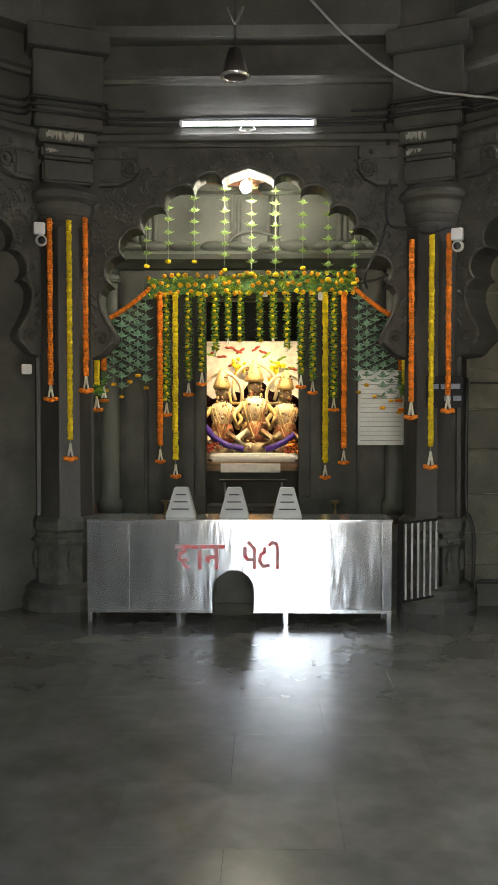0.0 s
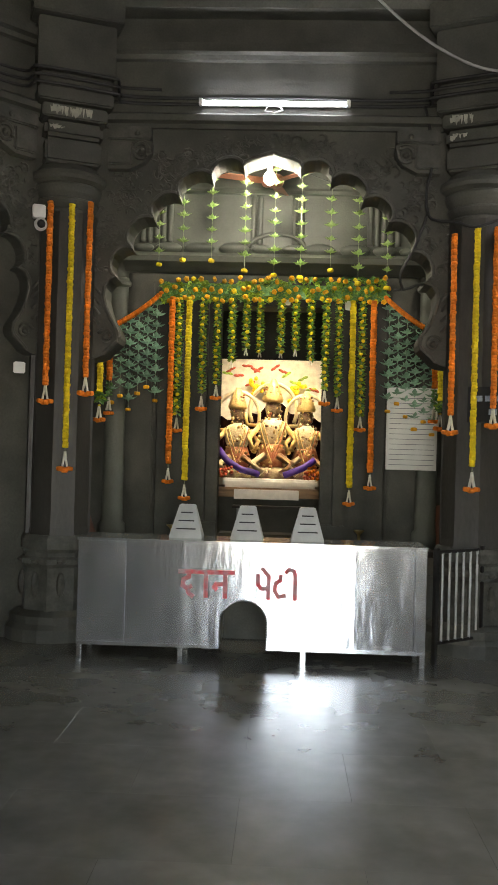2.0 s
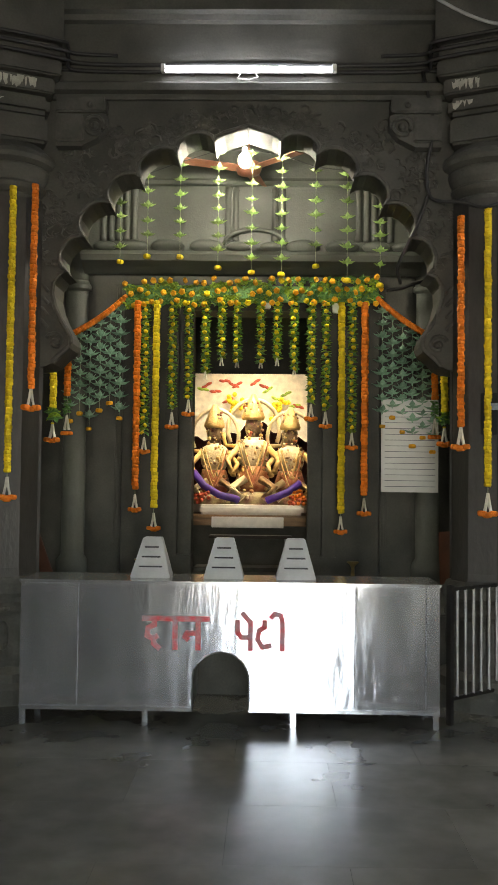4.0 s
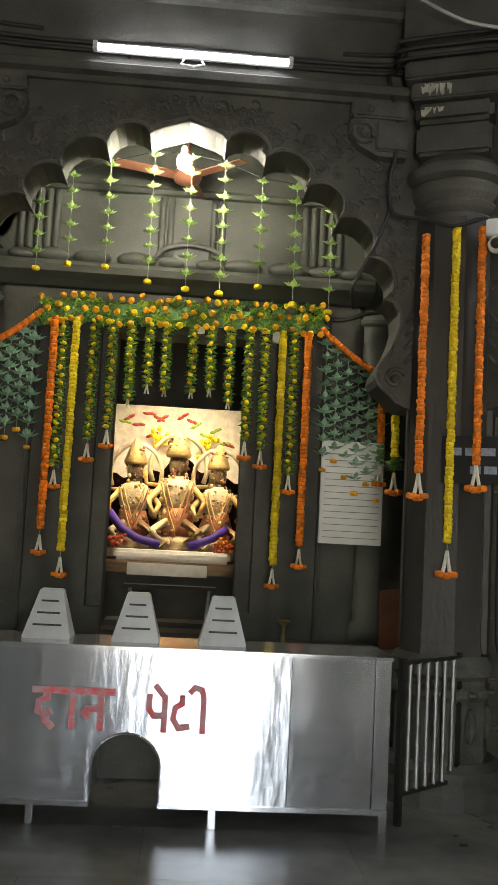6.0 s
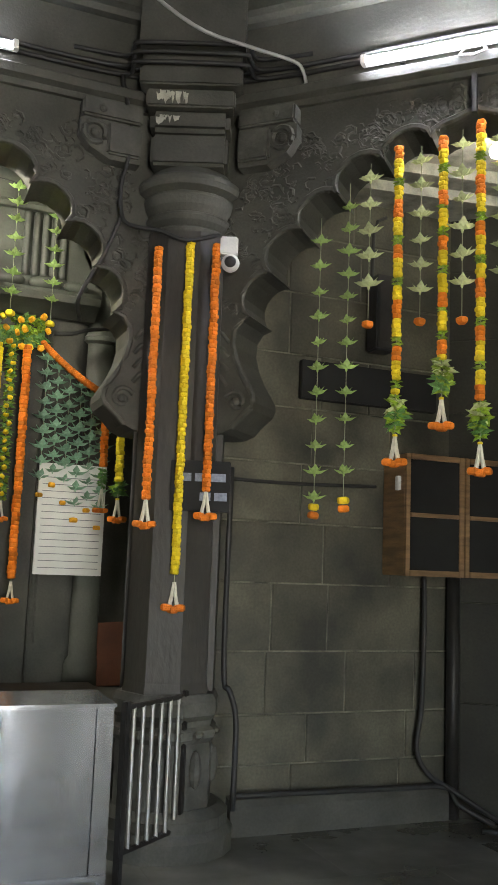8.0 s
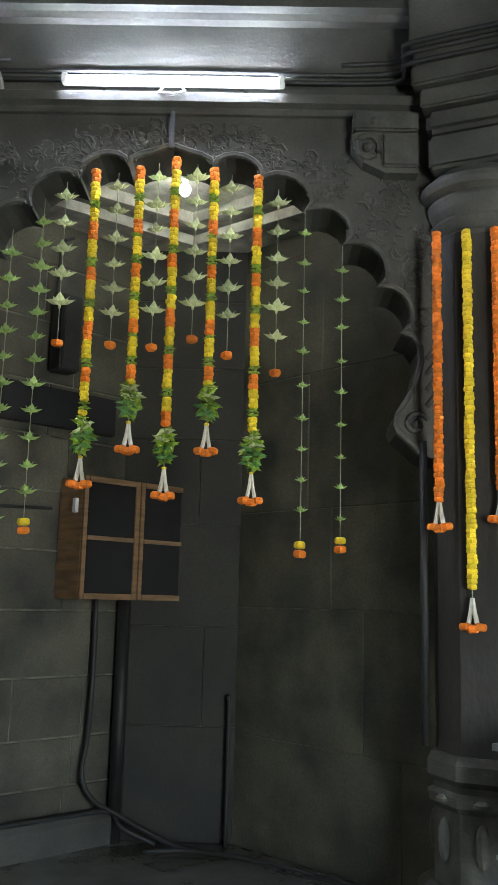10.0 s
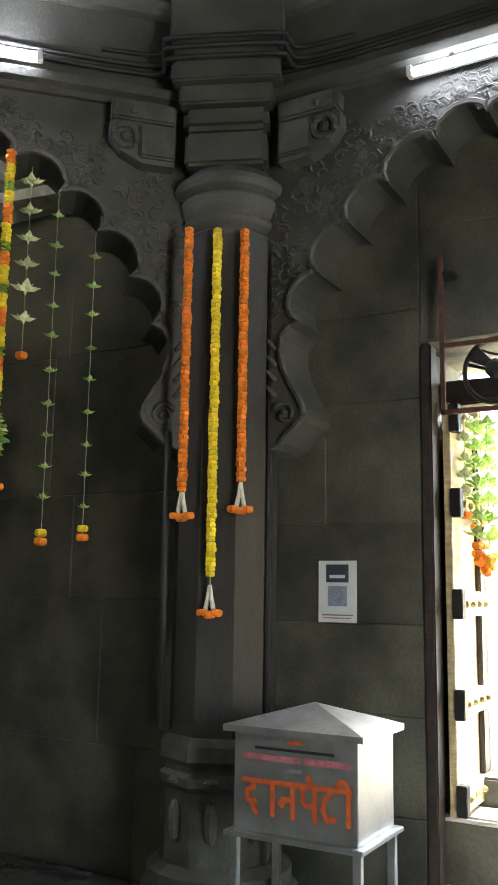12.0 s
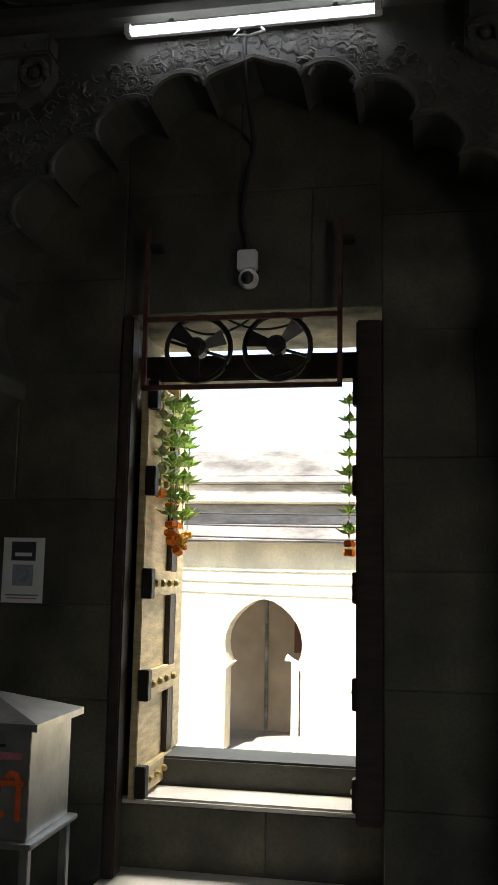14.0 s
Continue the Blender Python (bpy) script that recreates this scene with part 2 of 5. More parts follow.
def lathe(bm, prof, n=16, c=(0, 0, 0), sy=1.0, turn=0.0, wave=0.0):
    """A turned body from (radius, height) pairs."""
    rings = []
    for r, z in prof:
        rings.append([bm.verts.new((c[0] + r * (1 + (wave if i % 2 else -wave)) * math.cos(turn + 2 * math.pi * i / n), c[1] + sy * r * (1 + (wave if i % 2 else -wave)) * math.sin(turn + 2 * math.pi * i / n), c[2] + z)) for i in range(n)])
    for a, b in zip(rings, rings[1:]):
        for i in range(n):
            bm.faces.new((a[i - 1], a[i], b[i], b[i - 1]))
    bm.faces.new(rings[0][::-1])
    bm.faces.new(rings[-1])


def tube(bm, pts, r, n=8):
    """A round bar along points."""
    pts = [Vector(p) for p in pts]
    rings = []
    for i, p in enumerate(pts):
        d = (pts[min(i + 1, len(pts) - 1)] - pts[max(i - 1, 0)]).normalized()
        s = d.cross(Vector((0.13, 0.31, 0.94)) if abs(d.z) < 0.9 else Vector((0.95, 0.3, 0.1))).normalized()
        q = d.cross(s)
        rings.append([bm.verts.new(p + r * (math.cos(2 * math.pi * j / n) * s + math.sin(2 * math.pi * j / n) * q)) for j in range(n)])
    for a, b in zip(rings, rings[1:]):
        for j in range(n):
            bm.faces.new((a[j - 1], a[j], b[j], b[j - 1]))
    bm.faces.new(rings[0][::-1])
    bm.faces.new(rings[-1])


def ball(bm, c, r, s=(1, 1, 1), u=10, v=7):
    bmesh.ops.create_uvsphere(bm, u_segments=u, v_segments=v, radius=r, matrix=Matrix.Translation(c) @ Matrix.Diagonal((*s, 1)))


def sag(p, q, drop, n=12):
    """Points of a hanging line between two places."""
    p, q = Vector(p), Vector(q)
    return [p.lerp(q, i / n) - Vector((0, 0, drop * 4 * (i / n) * (1 - i / n))) for i in range(n + 1)]


def ribbon(bm, pts, width, y=0.0, thick=0.002):
    """A painted stroke in x and z."""
    for i, ((x0, z0), (x1, z1)) in enumerate(zip(pts, pts[1:])):
        y -= 0.00025
        d = Vector((x1 - x0, z1 - z0)).normalized() * width / 2
        prism(bm, [(x0 - d.x * 0.6 - d.y, z0 - d.y * 0.6 + d.x), (x1 + d.x * 0.6 - d.y, z1 + d.y * 0.6 + d.x), (x1 + d.x * 0.6 + d.y, z1 + d.y * 0.6 - d.x), (x0 - d.x * 0.6 + d.y, z0 - d.y * 0.6 - d.x)], y - thick, y)


STROKES = {
    "da": ([(0.5, 1), (0.5, 0.78), (0.22, 0.68), (0.18, 0.42), (0.45, 0.32), (0.62, 0.4)], [(0.45, 0.32), (0.5, 0.15), (0.72, 0.0)]),
    "aa": ([(0.5, 1), (0.5, 0)],),
    "na": ([(0.8, 1), (0.8, 0)], [(0.8, 0.52), (0.3, 0.52), (0.2, 0.4), (0.32, 0.32)]),
    "pa": ([(0.8, 1), (0.8, 0)], [(0.22, 1), (0.22, 0.6), (0.4, 0.42), (0.8, 0.44)]),
    "ta": ([(0.5, 1), (0.5, 0.8), (0.25, 0.68), (0.18, 0.35), (0.4, 0.08), (0.75, 0.14)],),
    "ii": ([(0.5, 1), (0.5, 0)], [(0.5, 1), (0.42, 1.22), (0.15, 1.28), (0.0, 1.15)]),
    "mark": ([(0.75, 1.0), (0.45, 1.28)],),
}


def lettering(word, x, z, w, h, stroke, y, bar=True):
    """A word in strokes with its head line; (letter, advance) pairs."""
    bm = bmesh.new()
    x0 = x
    for letter, adv in word:
        for s in STROKES[letter]:
            y -= 0.0003
            ribbon(bm, [(x + px * w, z + pz * h) for px, pz in s], stroke, y)
        x += adv * w
    if bar:
        ribbon(bm, [(x0, z + h), (x - 0.1 * w, z + h)], stroke, y - 0.0004)
    return bm

# ---- the hall: an octagon, 4.1 m from its centre to each face
ZC = 5.5
HALF = A * math.tan(math.pi / 8)
CUSPS = [(1.27, 2.97), (1.15, 3.22), (0.97, 3.46), (0.76, 3.65), (0.495, 3.815), (0.24, 3.91)]


def arch_curve():
    """Outline of the cusped arch, from its left bracket over the crown to the right one."""
    cusp = [(-x, z) for x, z in CUSPS] + [(x, z) for x, z in CUSPS[::-1]]
    pts = [(-1.58, 2.28), (-1.42, 2.295), (-1.365, 2.32), (-1.325, 2.365), (-1.285, 2.4), (-1.25, 2.43), (-1.235, 2.47), (-1.24, 2.51), (-1.268, 2.56), (-1.312, 2.63), (-1.352, 2.72), (-1.375, 2.81), (-1.37, 2.89), (-1.33, 2.95)]
    for i, ((x0, z0), (x1, z1)) in enumerate(zip(cusp, cusp[1:])):
        mx, mz, dx, dz = (x0 + x1) / 2, (z0 + z1) / 2, (x1 - x0) / 2, (z1 - z0) / 2
        mid = i == len(cusp) // 2 - 1
        for j in range(9 if i == len(cusp) - 2 else 8):
            t = math.pi * (1 - j / 8)
            c, s = math.cos(t), math.sin(t) * (0.36 if mid else 0.82)
            pts.append((mx + c * dx * (1.0 if mid else 1.06) - s * dz, mz + c * dz + s * dx + (0.03 * max(0, 1 - abs(c) * 2.2) if mid else 0)))
    pts += [(-x, z) for x, z in pts[13::-1]]
    return pts


ARCH = arch_curve()


def arch_wall(k, name, relief):
    wall = thing(name, F(k), "dark basalt wall face with a cusped arch between two pillars", kind="structure")
    bm = bmesh.new()
    h = HALF + 0.12
    prism(bm, [(-1.58, 0)] + ARCH + [(1.58, 0), (h, 0), (h, ZC), (-h, ZC), (-h, 0)], 0, 0.35)
    part("arch_slab", bm, STONE, wall)
    bm = bmesh.new()
    tube(bm, [(x, -0.004, z) for x, z in ARCH[2:-2]], 0.018, 6)
    part("arch_rim", bm, CARVED, wall, "worn rounded rim along the arch cusps")
    bm = bmesh.new()
    run(bm, [(0.05, 4.20), (-0.03, 4.20), (-0.035, 4.235), (-0.075, 4.25), (-0.08, 4.30), (-0.05, 4.32), (0.05, 4.33)], -h, h)
    part("lower_ledge", bm, STONE, wall)
    bm = bmesh.new()
    run(bm, [(0.05, 4.76), (-0.06, 4.76), (-0.08, 4.79), (-0.13, 4.80), (-0.13, 4.87), (0.05, 4.90)], -h, h)
    run(bm, [(0.05, 5.12), (-0.2, 5.12), (-0.24, 5.2), (-0.24, ZC), (0.05, ZC)], -h, h)
    part("upper_ledge", bm, STONE, wall)
    for s in (-1, 1):
        bm = bmesh.new()
        tube(bm, [(s * (1.345 + (0.07 - 0.004 * q) * math.cos(0.5 * q + 0.4)), -0.006, 2.47 + (0.07 - 0.004 * q) * math.sin(0.5 * q + 0.4)) for q in range(16)], 0.014, 6)
        for q in range(4):
            z = 2.6 + 0.085 * q
            tube(bm, [(s * 1.5, 0.0, z + 0.04), (s * 1.44, -0.012, z + 0.02), (s * 1.4, -0.004, z - 0.03)], 0.013, 6)
        ball(bm, (s * 1.345, 0.0, 2.47), 0.026, (1, 0.6, 1), 8, 6)
        part("springer_scroll", bm, CARVED, wall, "worn carved scroll at the foot of the arch", smooth=True)
    if relief:
        rnd = random.Random(40 + k)
        bm = bmesh.new()
        for i in range(440):
            t = rnd.random()
            x, z = ARCH[14 + int(t * (len(ARCH) - 29))]
            n = Vector((x, (z - 2.4) * 0.9)).normalized()
            d = rnd.uniform(0.04, 0.17) if abs(x) < 0.75 else rnd.uniform(0.04, 0.46)
            x, z = x + n.x * d, z + n.y * d
            if abs(x) > 1.5 or z > 4.17:
                continue
            r, a = rnd.uniform(0.018, 0.036), rnd.uniform(0, 6.3)
            tube(bm, [(x + r * 1.6 * math.cos(a + q * 0.9) * (1 - q * 0.12), 0.003 - 0.004 * (q % 2), z + r * 1.6 * math.sin(a + q * 0.9) * (1 - q * 0.12)) for q in range(5)], r * 0.36, 5)
            if i % 3 == 0:
                ball(bm, (x, 0.003, z), r * 0.8, (1.2, 0.42, 0.8), 8, 5)
        part("carved_relief", bm, CARVED, wall, "worn floral stone carving above the cusps")
    return wall


for k, nm, rel in ((-1, "wall_northwest", True), (0, "wall_shrine", True), (1, "wall_niche", True), (2, "wall_door", True)):
    arch_wall(k, nm, rel)
for k in (3, 5, 6):
    bm = bmesh.new()
    box(bm, -HALF - 0.12, HALF + 0.12, 0, 0.35, 0, ZC)
    solo("wall_plain", bm, STONE, F(k), "plain dark basalt wall of the hall", kind="structure")
# the entrance opposite the shrine
bm = bmesh.new()
h = HALF + 0.12
box(bm, -h, -1.35, 0, 0.35, 0, ZC)
box(bm, 0.32, h, 0, 0.35, 0, ZC)
box(bm, -1.35, 0.32, 0, 0.35, 2.75, ZC)
solo("wall_entrance", bm, STONE, F(4), "plain basalt wall with the open entrance doorway", kind="structure")

bm = bmesh.new()
bmesh.ops.create_circle(bm, cap_ends=True, segments=8, radius=0.5, matrix=at(0, 0, ZC + 2.9) @ Matrix.Rotation(math.pi / 8, 4, "Z"))
r = bmesh.ops.extrude_face_region(bm, geom=list(bm.faces))
bmesh.ops.translate(bm, vec=(0, 0, 0.3), verts=[v for v in r["geom"] if isinstance(v, bmesh.types.BMVert)])
solo("ceiling", bm, STONE, at(0, 0, 0), "dark stone crown slab of the hall dome", kind="structure")

bm = bmesh.new()
prof = [(5.7, ZC), (3.95, ZC), (3.9, ZC + 0.03), (3.86, ZC + 0.1), (3.9, ZC + 0.14), (3.9, ZC + 0.3)] + [(3.9 * math.cos(a), ZC + 0.3 + 2.7 * math.sin(a)) for a in [math.pi / 2 * i / 10 for i in range(1, 10)]] + [(0.3, ZC + 3.0), (0.3, ZC + 3.3), (5.7, ZC + 0.9)]
rings = [[bm.verts.new((r * math.cos(2 * math.pi * i / 48), r * math.sin(2 * math.pi * i / 48), z)) for i in range(48)] for r, z in prof]
for a, b in zip(rings, rings[1:] + rings[:1]):
    for i in range(48):
        bm.faces.new((a[i - 1], a[i], b[i], b[i - 1]))
solo("ceiling_dome", bm, STONE, at(0, 0, 0), "dark stone ring and dome over the hall", kind="structure")

# ground outside and the court behind the door
bm = bmesh.new()
bm.faces.new([bm.verts.new(p) for p in ((-400, -400, -0.95), (400, -400, -0.95), (400, 400, -0.95), (-400, 400, -0.95))])
solo("ground", bm, YARD, at(0, 0, 0), "pale sunlit paving of the temple yard", kind="structure")
# plinth under the hall and a terrace before the entrance
bm = bmesh.new()
bmesh.ops.create_circle(bm, cap_ends=True, segments=8, radius=6.3, matrix=at(0, 0, -0.06) @ Matrix.Rotation(math.pi / 8, 4, "Z"))
r = bmesh.ops.extrude_face_region(bm, geom=list(bm.faces))
bmesh.ops.translate(bm, vec=(0, 0, -0.9), verts=[v for v in r["geom"] if isinstance(v, bmesh.types.BMVert)])
solo("plinth", bm, GROUT, at(0, 0, 0), "dark stone plinth under the hall floor", kind="structure")
bm = bmesh.new()
box(bm, -6, 6, -14, -4.45, -0.95, -0.02)
solo("terrace", bm, YARD, at(0, 0, 0), "pale paved terrace before the entrance", kind="structure")


def pillar(k):
    """An engaged corner pillar with drum base, faceted shaft, ringed capital and bracket arms."""
    p = thing("pillar", pose(0, 0, 0, 0, 0, -45 * k) @ at(0, A, 0), "dark carved basalt corner pillar with ringed capital and drum base", "pillar", "hall pillars", "")
    bm = bmesh.new()
    lathe(bm, [(0.40, 0), (0.40, 0.10), (0.37, 0.14), (0.37, 0.20), (0.31, 0.24)], 20, (0, 0.38, 0), turn=math.pi / 20)
    part("plinth", bm, STONE, p)
    bm = bmesh.new()
    lathe(bm, [(0.28, 0.22), (0.28, 0.58), (0.305, 0.61), (0.305, 0.65), (0.28, 0.67), (0.28, 0.70), (0.31, 0.73), (0.31, 0.80), (0.29, 0.84), (0.24, 0.85)], 8, (0, 0.34, 0), turn=math.pi / 8)
    for a in range(8):
        x, y = 0.27 * math.cos(math.pi * a / 4), 0.34 + 0.27 * math.sin(math.pi * a / 4)
        ball(bm, (x, y, 0.45), 0.06, (0.6, 0.6, 1.7), 8, 6)
        ball(bm, (x, y, 0.63), 0.035, (1.3, 1.3, 0.7), 8, 5)
    part("base_drum", bm, CARVED, p, "worn carved octagonal drum")
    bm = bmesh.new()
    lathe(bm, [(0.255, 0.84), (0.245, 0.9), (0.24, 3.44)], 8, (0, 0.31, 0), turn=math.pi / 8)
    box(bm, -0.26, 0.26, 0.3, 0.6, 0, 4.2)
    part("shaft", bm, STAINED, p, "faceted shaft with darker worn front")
    bm = bmesh.new()
    lathe(bm, [(0.22, 3.41), (0.236, 3.44), (0.24, 3.465), (0.23, 3.48), (0.255, 3.51), (0.266, 3.535), (0.262, 3.55), (0.25, 3.558), (0.272, 3.6), (0.284, 3.65), (0.28, 3.668), (0.27, 3.675), (0.312, 3.7), (0.322, 3.73), (0.316, 3.76), (0.28, 3.785), (0.235, 3.84)], 48, (0, 0.33, 0))
    part("ring_capital", bm, STONE, p, "rounded ring capital")
    bm = bmesh.new()
    box(bm, -0.225, 0.225, 0.07, 0.6, 3.83, 4.02, 0.02)
    box(bm, -0.235, 0.235, 0.055, 0.6, 4.03, 4.16, 0.03)
    box(bm, -0.26, 0.26, 0.035, 0.6, 4.17, 4.28, 0.012)
    part("abacus", bm, STONE, p, "stepped blocks with remains of whitewash")
    bm = bmesh.new()
    rn = random.Random(int(k * 10))
    for z0, z1, y in ((4.175, 4.272, 0.033), (4.062, 4.13, 0.053)):
        x = -0.2
        while x < (0.12 if k < 0 and z0 > 4.1 else -0.03 if z0 > 4.1 else -0.1):
            w = rn.uniform(0.018, 0.045)
            lo, hi = z0 + rn.uniform(0, 0.035), z1 - rn.uniform(0, 0.02)
            prism(bm, [(x, hi), (x + w * 0.3, hi - rn.uniform(0, 0.015)), (x + w, hi - 0.004), (x + w * rn.uniform(0.75, 0.95), (lo + hi) / 2), (x + w * rn.uniform(0.5, 0.9), lo + 0.012), (x + w * rn.uniform(0.3, 0.5), lo), (x + w * rn.uniform(0.0, 0.25), (lo + hi) / 2 - 0.01)], y, y + 0.01)
            x += w * rn.choice((0.55, 0.6, 0.7, 1.2))
    if abs(k) < 1:
        part("whitewash_patch", bm, WASH, p, "flaking old whitewash")
    else:
        bm.free()
    for s in (-1, 1):
        bm = bmesh.new()
        prism(bm, [(s * x, z) for x, z in ((0.2, 3.84), (0.38, 3.84), (0.5, 3.9), (0.56, 3.98), (0.56, 4.06), (0.52, 4.08), (0.52, 4.19), (0.2, 4.19))], 0.215, 0.5)
        arm = part("bracket_arm", bm, STONE, p)
        arm.matrix_basis = at(s * 0.02, 0.0, 0) @ Matrix.Rotation(-s * math.pi / 8, 4, "Z")
        bm = bmesh.new()
        box(bm, *sorted((s * 0.2, s * 0.555)), 0.185, 0.3, 4.075, 4.185, 0.012)
        box(bm, *sorted((s * 0.2, s * 0.4)), 0.19, 0.3, 3.87, 4.06, 0.012)
        ring = [(s * (0.475 + 0.062 * math.cos(q)), 0.205, 3.985 + 0.062 * math.sin(q)) for q in [2 * math.pi * i / 14 for i in range(15)]]
        tube(bm, ring, 0.018, 6)
        ball(bm, (s * 0.475, 0.21, 3.985), 0.03, (1, 0.7, 1), 8, 6)
        ball(bm, (s * 0.44, 0.185, 4.125), 0.022, (1, 0.8, 1), 8, 6)
        part("carved_scroll", bm, CARVED, arm, "worn scroll and square boss on the bracket")
    bm = bmesh.new()
    box(bm, -0.3, 0.3, 0.0, 0.6, 4.29, 4.4, 0.012)
    box(bm, -0.29, 0.29, 0.02, 0.6, 4.41, 4.52, 0.012)
    box(bm, -0.31, 0.31, 0.0, 0.6, 4.53, 4.95, 0.01)
    box(bm, -0.36, 0.36, -0.06, 0.6, 4.96, 5.15, 0.01)
    box(bm, -0.32, 0.32, -0.02, 0.6, 5.16, ZC, 0.01)
    part("upper_block", bm, STONE, p)
    return p


for k in (-1.5, -0.5, 0.5, 1.5, 2.5):
    pillar(k)

# ---- shrine vestibule behind the arch of the shrine face
VY = A + 2.1
bm = bmesh.new()
for s in (-1, 1):
    box(bm, s * 1.98, s * 2.3, A + 0.35, VY, 0, 5.2)
solo("wall_vestibule", bm, PALE, at(0, 0, 0), "lightened grey stone side walls of the shrine vestibule", kind="structure")
inner = thing("wall_sanctum", at(0, VY, 0), "stone wall with the framed sanctum doorway", kind="structure")
bm = bmesh.new()
box(bm, -2.3, -0.55, 0, 0.35, 0, 5.2)
box(bm, 0.55, 2.3, 0, 0.35, 0, 5.2)
box(bm, -0.55, 0.55, 0, 0.35, 3.1, 5.2)
box(bm, -0.55, 0.55, 0, 0.35, 0, 0.62)
part("wall_body", bm, STONE, inner)
for s in (-1, 1):
    bm = bmesh.new()
    box(bm, s * 0.54, s * 0.66, -0.06, 0.2, 0.6, 3.2, 0.008)
    box(bm, s * 0.67, s * 0.79, -0.10, 0.1, 0.6, 3.2, 0.01)
    box(bm, s * 0.535, s * 0.80, -0.12, 0.1, 0.6, 0.82, 0.012)
    part("door_jamb", bm, STONE, inner, "stepped dark stone door jamb")
    bm = bmesh.new()
    box(bm, s * 1.2, s * 1.5, -0.07, 0.1, 0.6, 3.42, 0.012)
    box(bm, s * 1.24, s * 1.46, -0.10, 0.0, 0.9, 3.3, 0.012)
    part("side_pilaster", bm, STONE, inner, "plain grey stone pilaster")
bm = bmesh.new()
box(bm, -1.3, 1.3, -0.05, 0.1, 3.2, 3.3, 0.01)
box(bm, -1.28, 1.28, -0.09, 0.1, 3.31, 3.41, 0.01)
part("door_lintel", bm, STONE, inner)
bm = bmesh.new()
run(bm, [(0.1, 3.42), (-0.12, 3.42), (-0.2, 3.46), (-0.3, 3.5), (-0.33, 3.55), (-0.3, 3.59), (-0.1, 3.62), (0.1, 3.64)], -1.56, 1.56)
part("cornice", bm, PALE, inner, "projecting grey stone cornice")
# panelled attic above the cornice, with clusters of upright ribs
bm = bmesh.new()
prism(bm, [(-1.6, 3.6), (-1.6, 4.15), (-1.45, 4.4), (-1.1, 4.62), (-0.5, 4.76), (0, 4.8), (0.5, 4.76), (1.1, 4.62), (1.45, 4.4), (1.6, 4.15), (1.6, 3.6)], -0.14, 0.02)
part("attic_panel", bm, PALE, inner, "pale grey ribbed stone panel lit by a bulb")
for c, n in ((-1.24, 5), (-0.19, 2), (0.24, 2), (1.13, 5)):
    for i in range(n):
        bm = bmesh.new()
        x = c + (i - (n - 1) / 2) * 0.072
        lathe(bm, [(0.031, 3.72), (0.034, 3.75), (0.03, 3.77), (0.03, 4.16), (0.034, 4.19), (0.026, 4.23)], 10, (x, -0.145, 0))
        part("rib", bm, PALE, inner, smooth=True)
bm = bmesh.new()
box(bm, -0.13, 0.18, -0.165, -0.13, 3.64, 4.2, 0.012)
part("centre_panel", bm, PALE, inner)
for c, w in ((-1.36, 0.11), (-1.1, 0.14), (-0.78, 0.16), (-0.42, 0.16), (-0.13, 0.11), (0.18, 0.11), (0.47, 0.16), (0.83, 0.16), (1.14, 0.13), (1.38, 0.1)):
    bm = bmesh.new()
    ball(bm, (c, -0.2, 3.655), w, (1, 0.55, 0.42), 16, 8)
    part("cushion", bm, PALE, inner, "rounded lobe along the cornice", smooth=True)
bm = bmesh.new()
tube(bm, [(0.025 + 0.29 * math.cos(a), -0.19, 3.67 + 0.15 * math.sin(a)) for a in [math.pi * i / 16 for i in range(17)]], 0.022, 8)
part("hood_moulding", bm, PALE, inner, "curved hood over the cornice centre", smooth=True)
bm = bmesh.new()
run(bm, [(0.0, 4.24), (-0.19, 4.24), (-0.21, 4.27), (-0.19, 4.30), (0.0, 4.31)], -1.5, 1.5)
part("attic_band", bm, PALE, inner)
for s in (-1, 1):
    col = thing("wall_half_column", at(s * 1.64, VY - 0.04, 0), "pale grey half column with domed head in the vestibule", kind="structure")
    bm = bmesh.new()
    lathe(bm, [(0.15, 0.58), (0.15, 0.75), (0.11, 0.8), (0.105, 3.26), (0.105, 3.27)], 20, sy=0.55)
    part("shaft", bm, PALE, col, smooth=True)
    bm = bmesh.new()
    lathe(bm, [(0.1, 3.26), (0.135, 3.28), (0.14, 3.31), (0.12, 3.33), (0.11, 3.36)], 24, sy=0.7)
    part("ring", bm, PALE, col)
    bm = bmesh.new()
    lathe(bm, [(0.105, 3.35), (0.112, 3.52), (0.1, 3.63), (0.07, 3.71), (0.0, 3.74)], 24, sy=0.7)
    part("domed_head", bm, PALE, col, smooth=True)
    bm = bmesh.new()
    prism(bm, [(-s * x, z) for x, z in ((0.02, 3.68), (0.1, 3.7), (0.08, 3.78), (0.14, 3.83), (0.18, 3.92), (0.22, 4.02), (0.26, 4.06), (0.26, 4.15), (-0.1, 4.15), (-0.05, 3.92))], -0.1, 0.04)
    part("bracket", bm, PALE, col, "worn scrolled bracket")
bm = bmesh.new()
box(bm, -2.3, 2.3, A + 0.35, VY + 0.35, 5.2, 5.4)
solo("vestibule_ceiling", bm, PALE, at(0, 0, 0), "grey stone ceiling of the vestibule", kind="structure")
bm = bmesh.new()
box(bm, -1.98, 1.98, A + 0.1, VY, 0, 0.58, 0.01)
solo("vestibule_platform", bm, STONE, at(0, 0, 0), "raised dark stone floor of the vestibule", kind="structure")
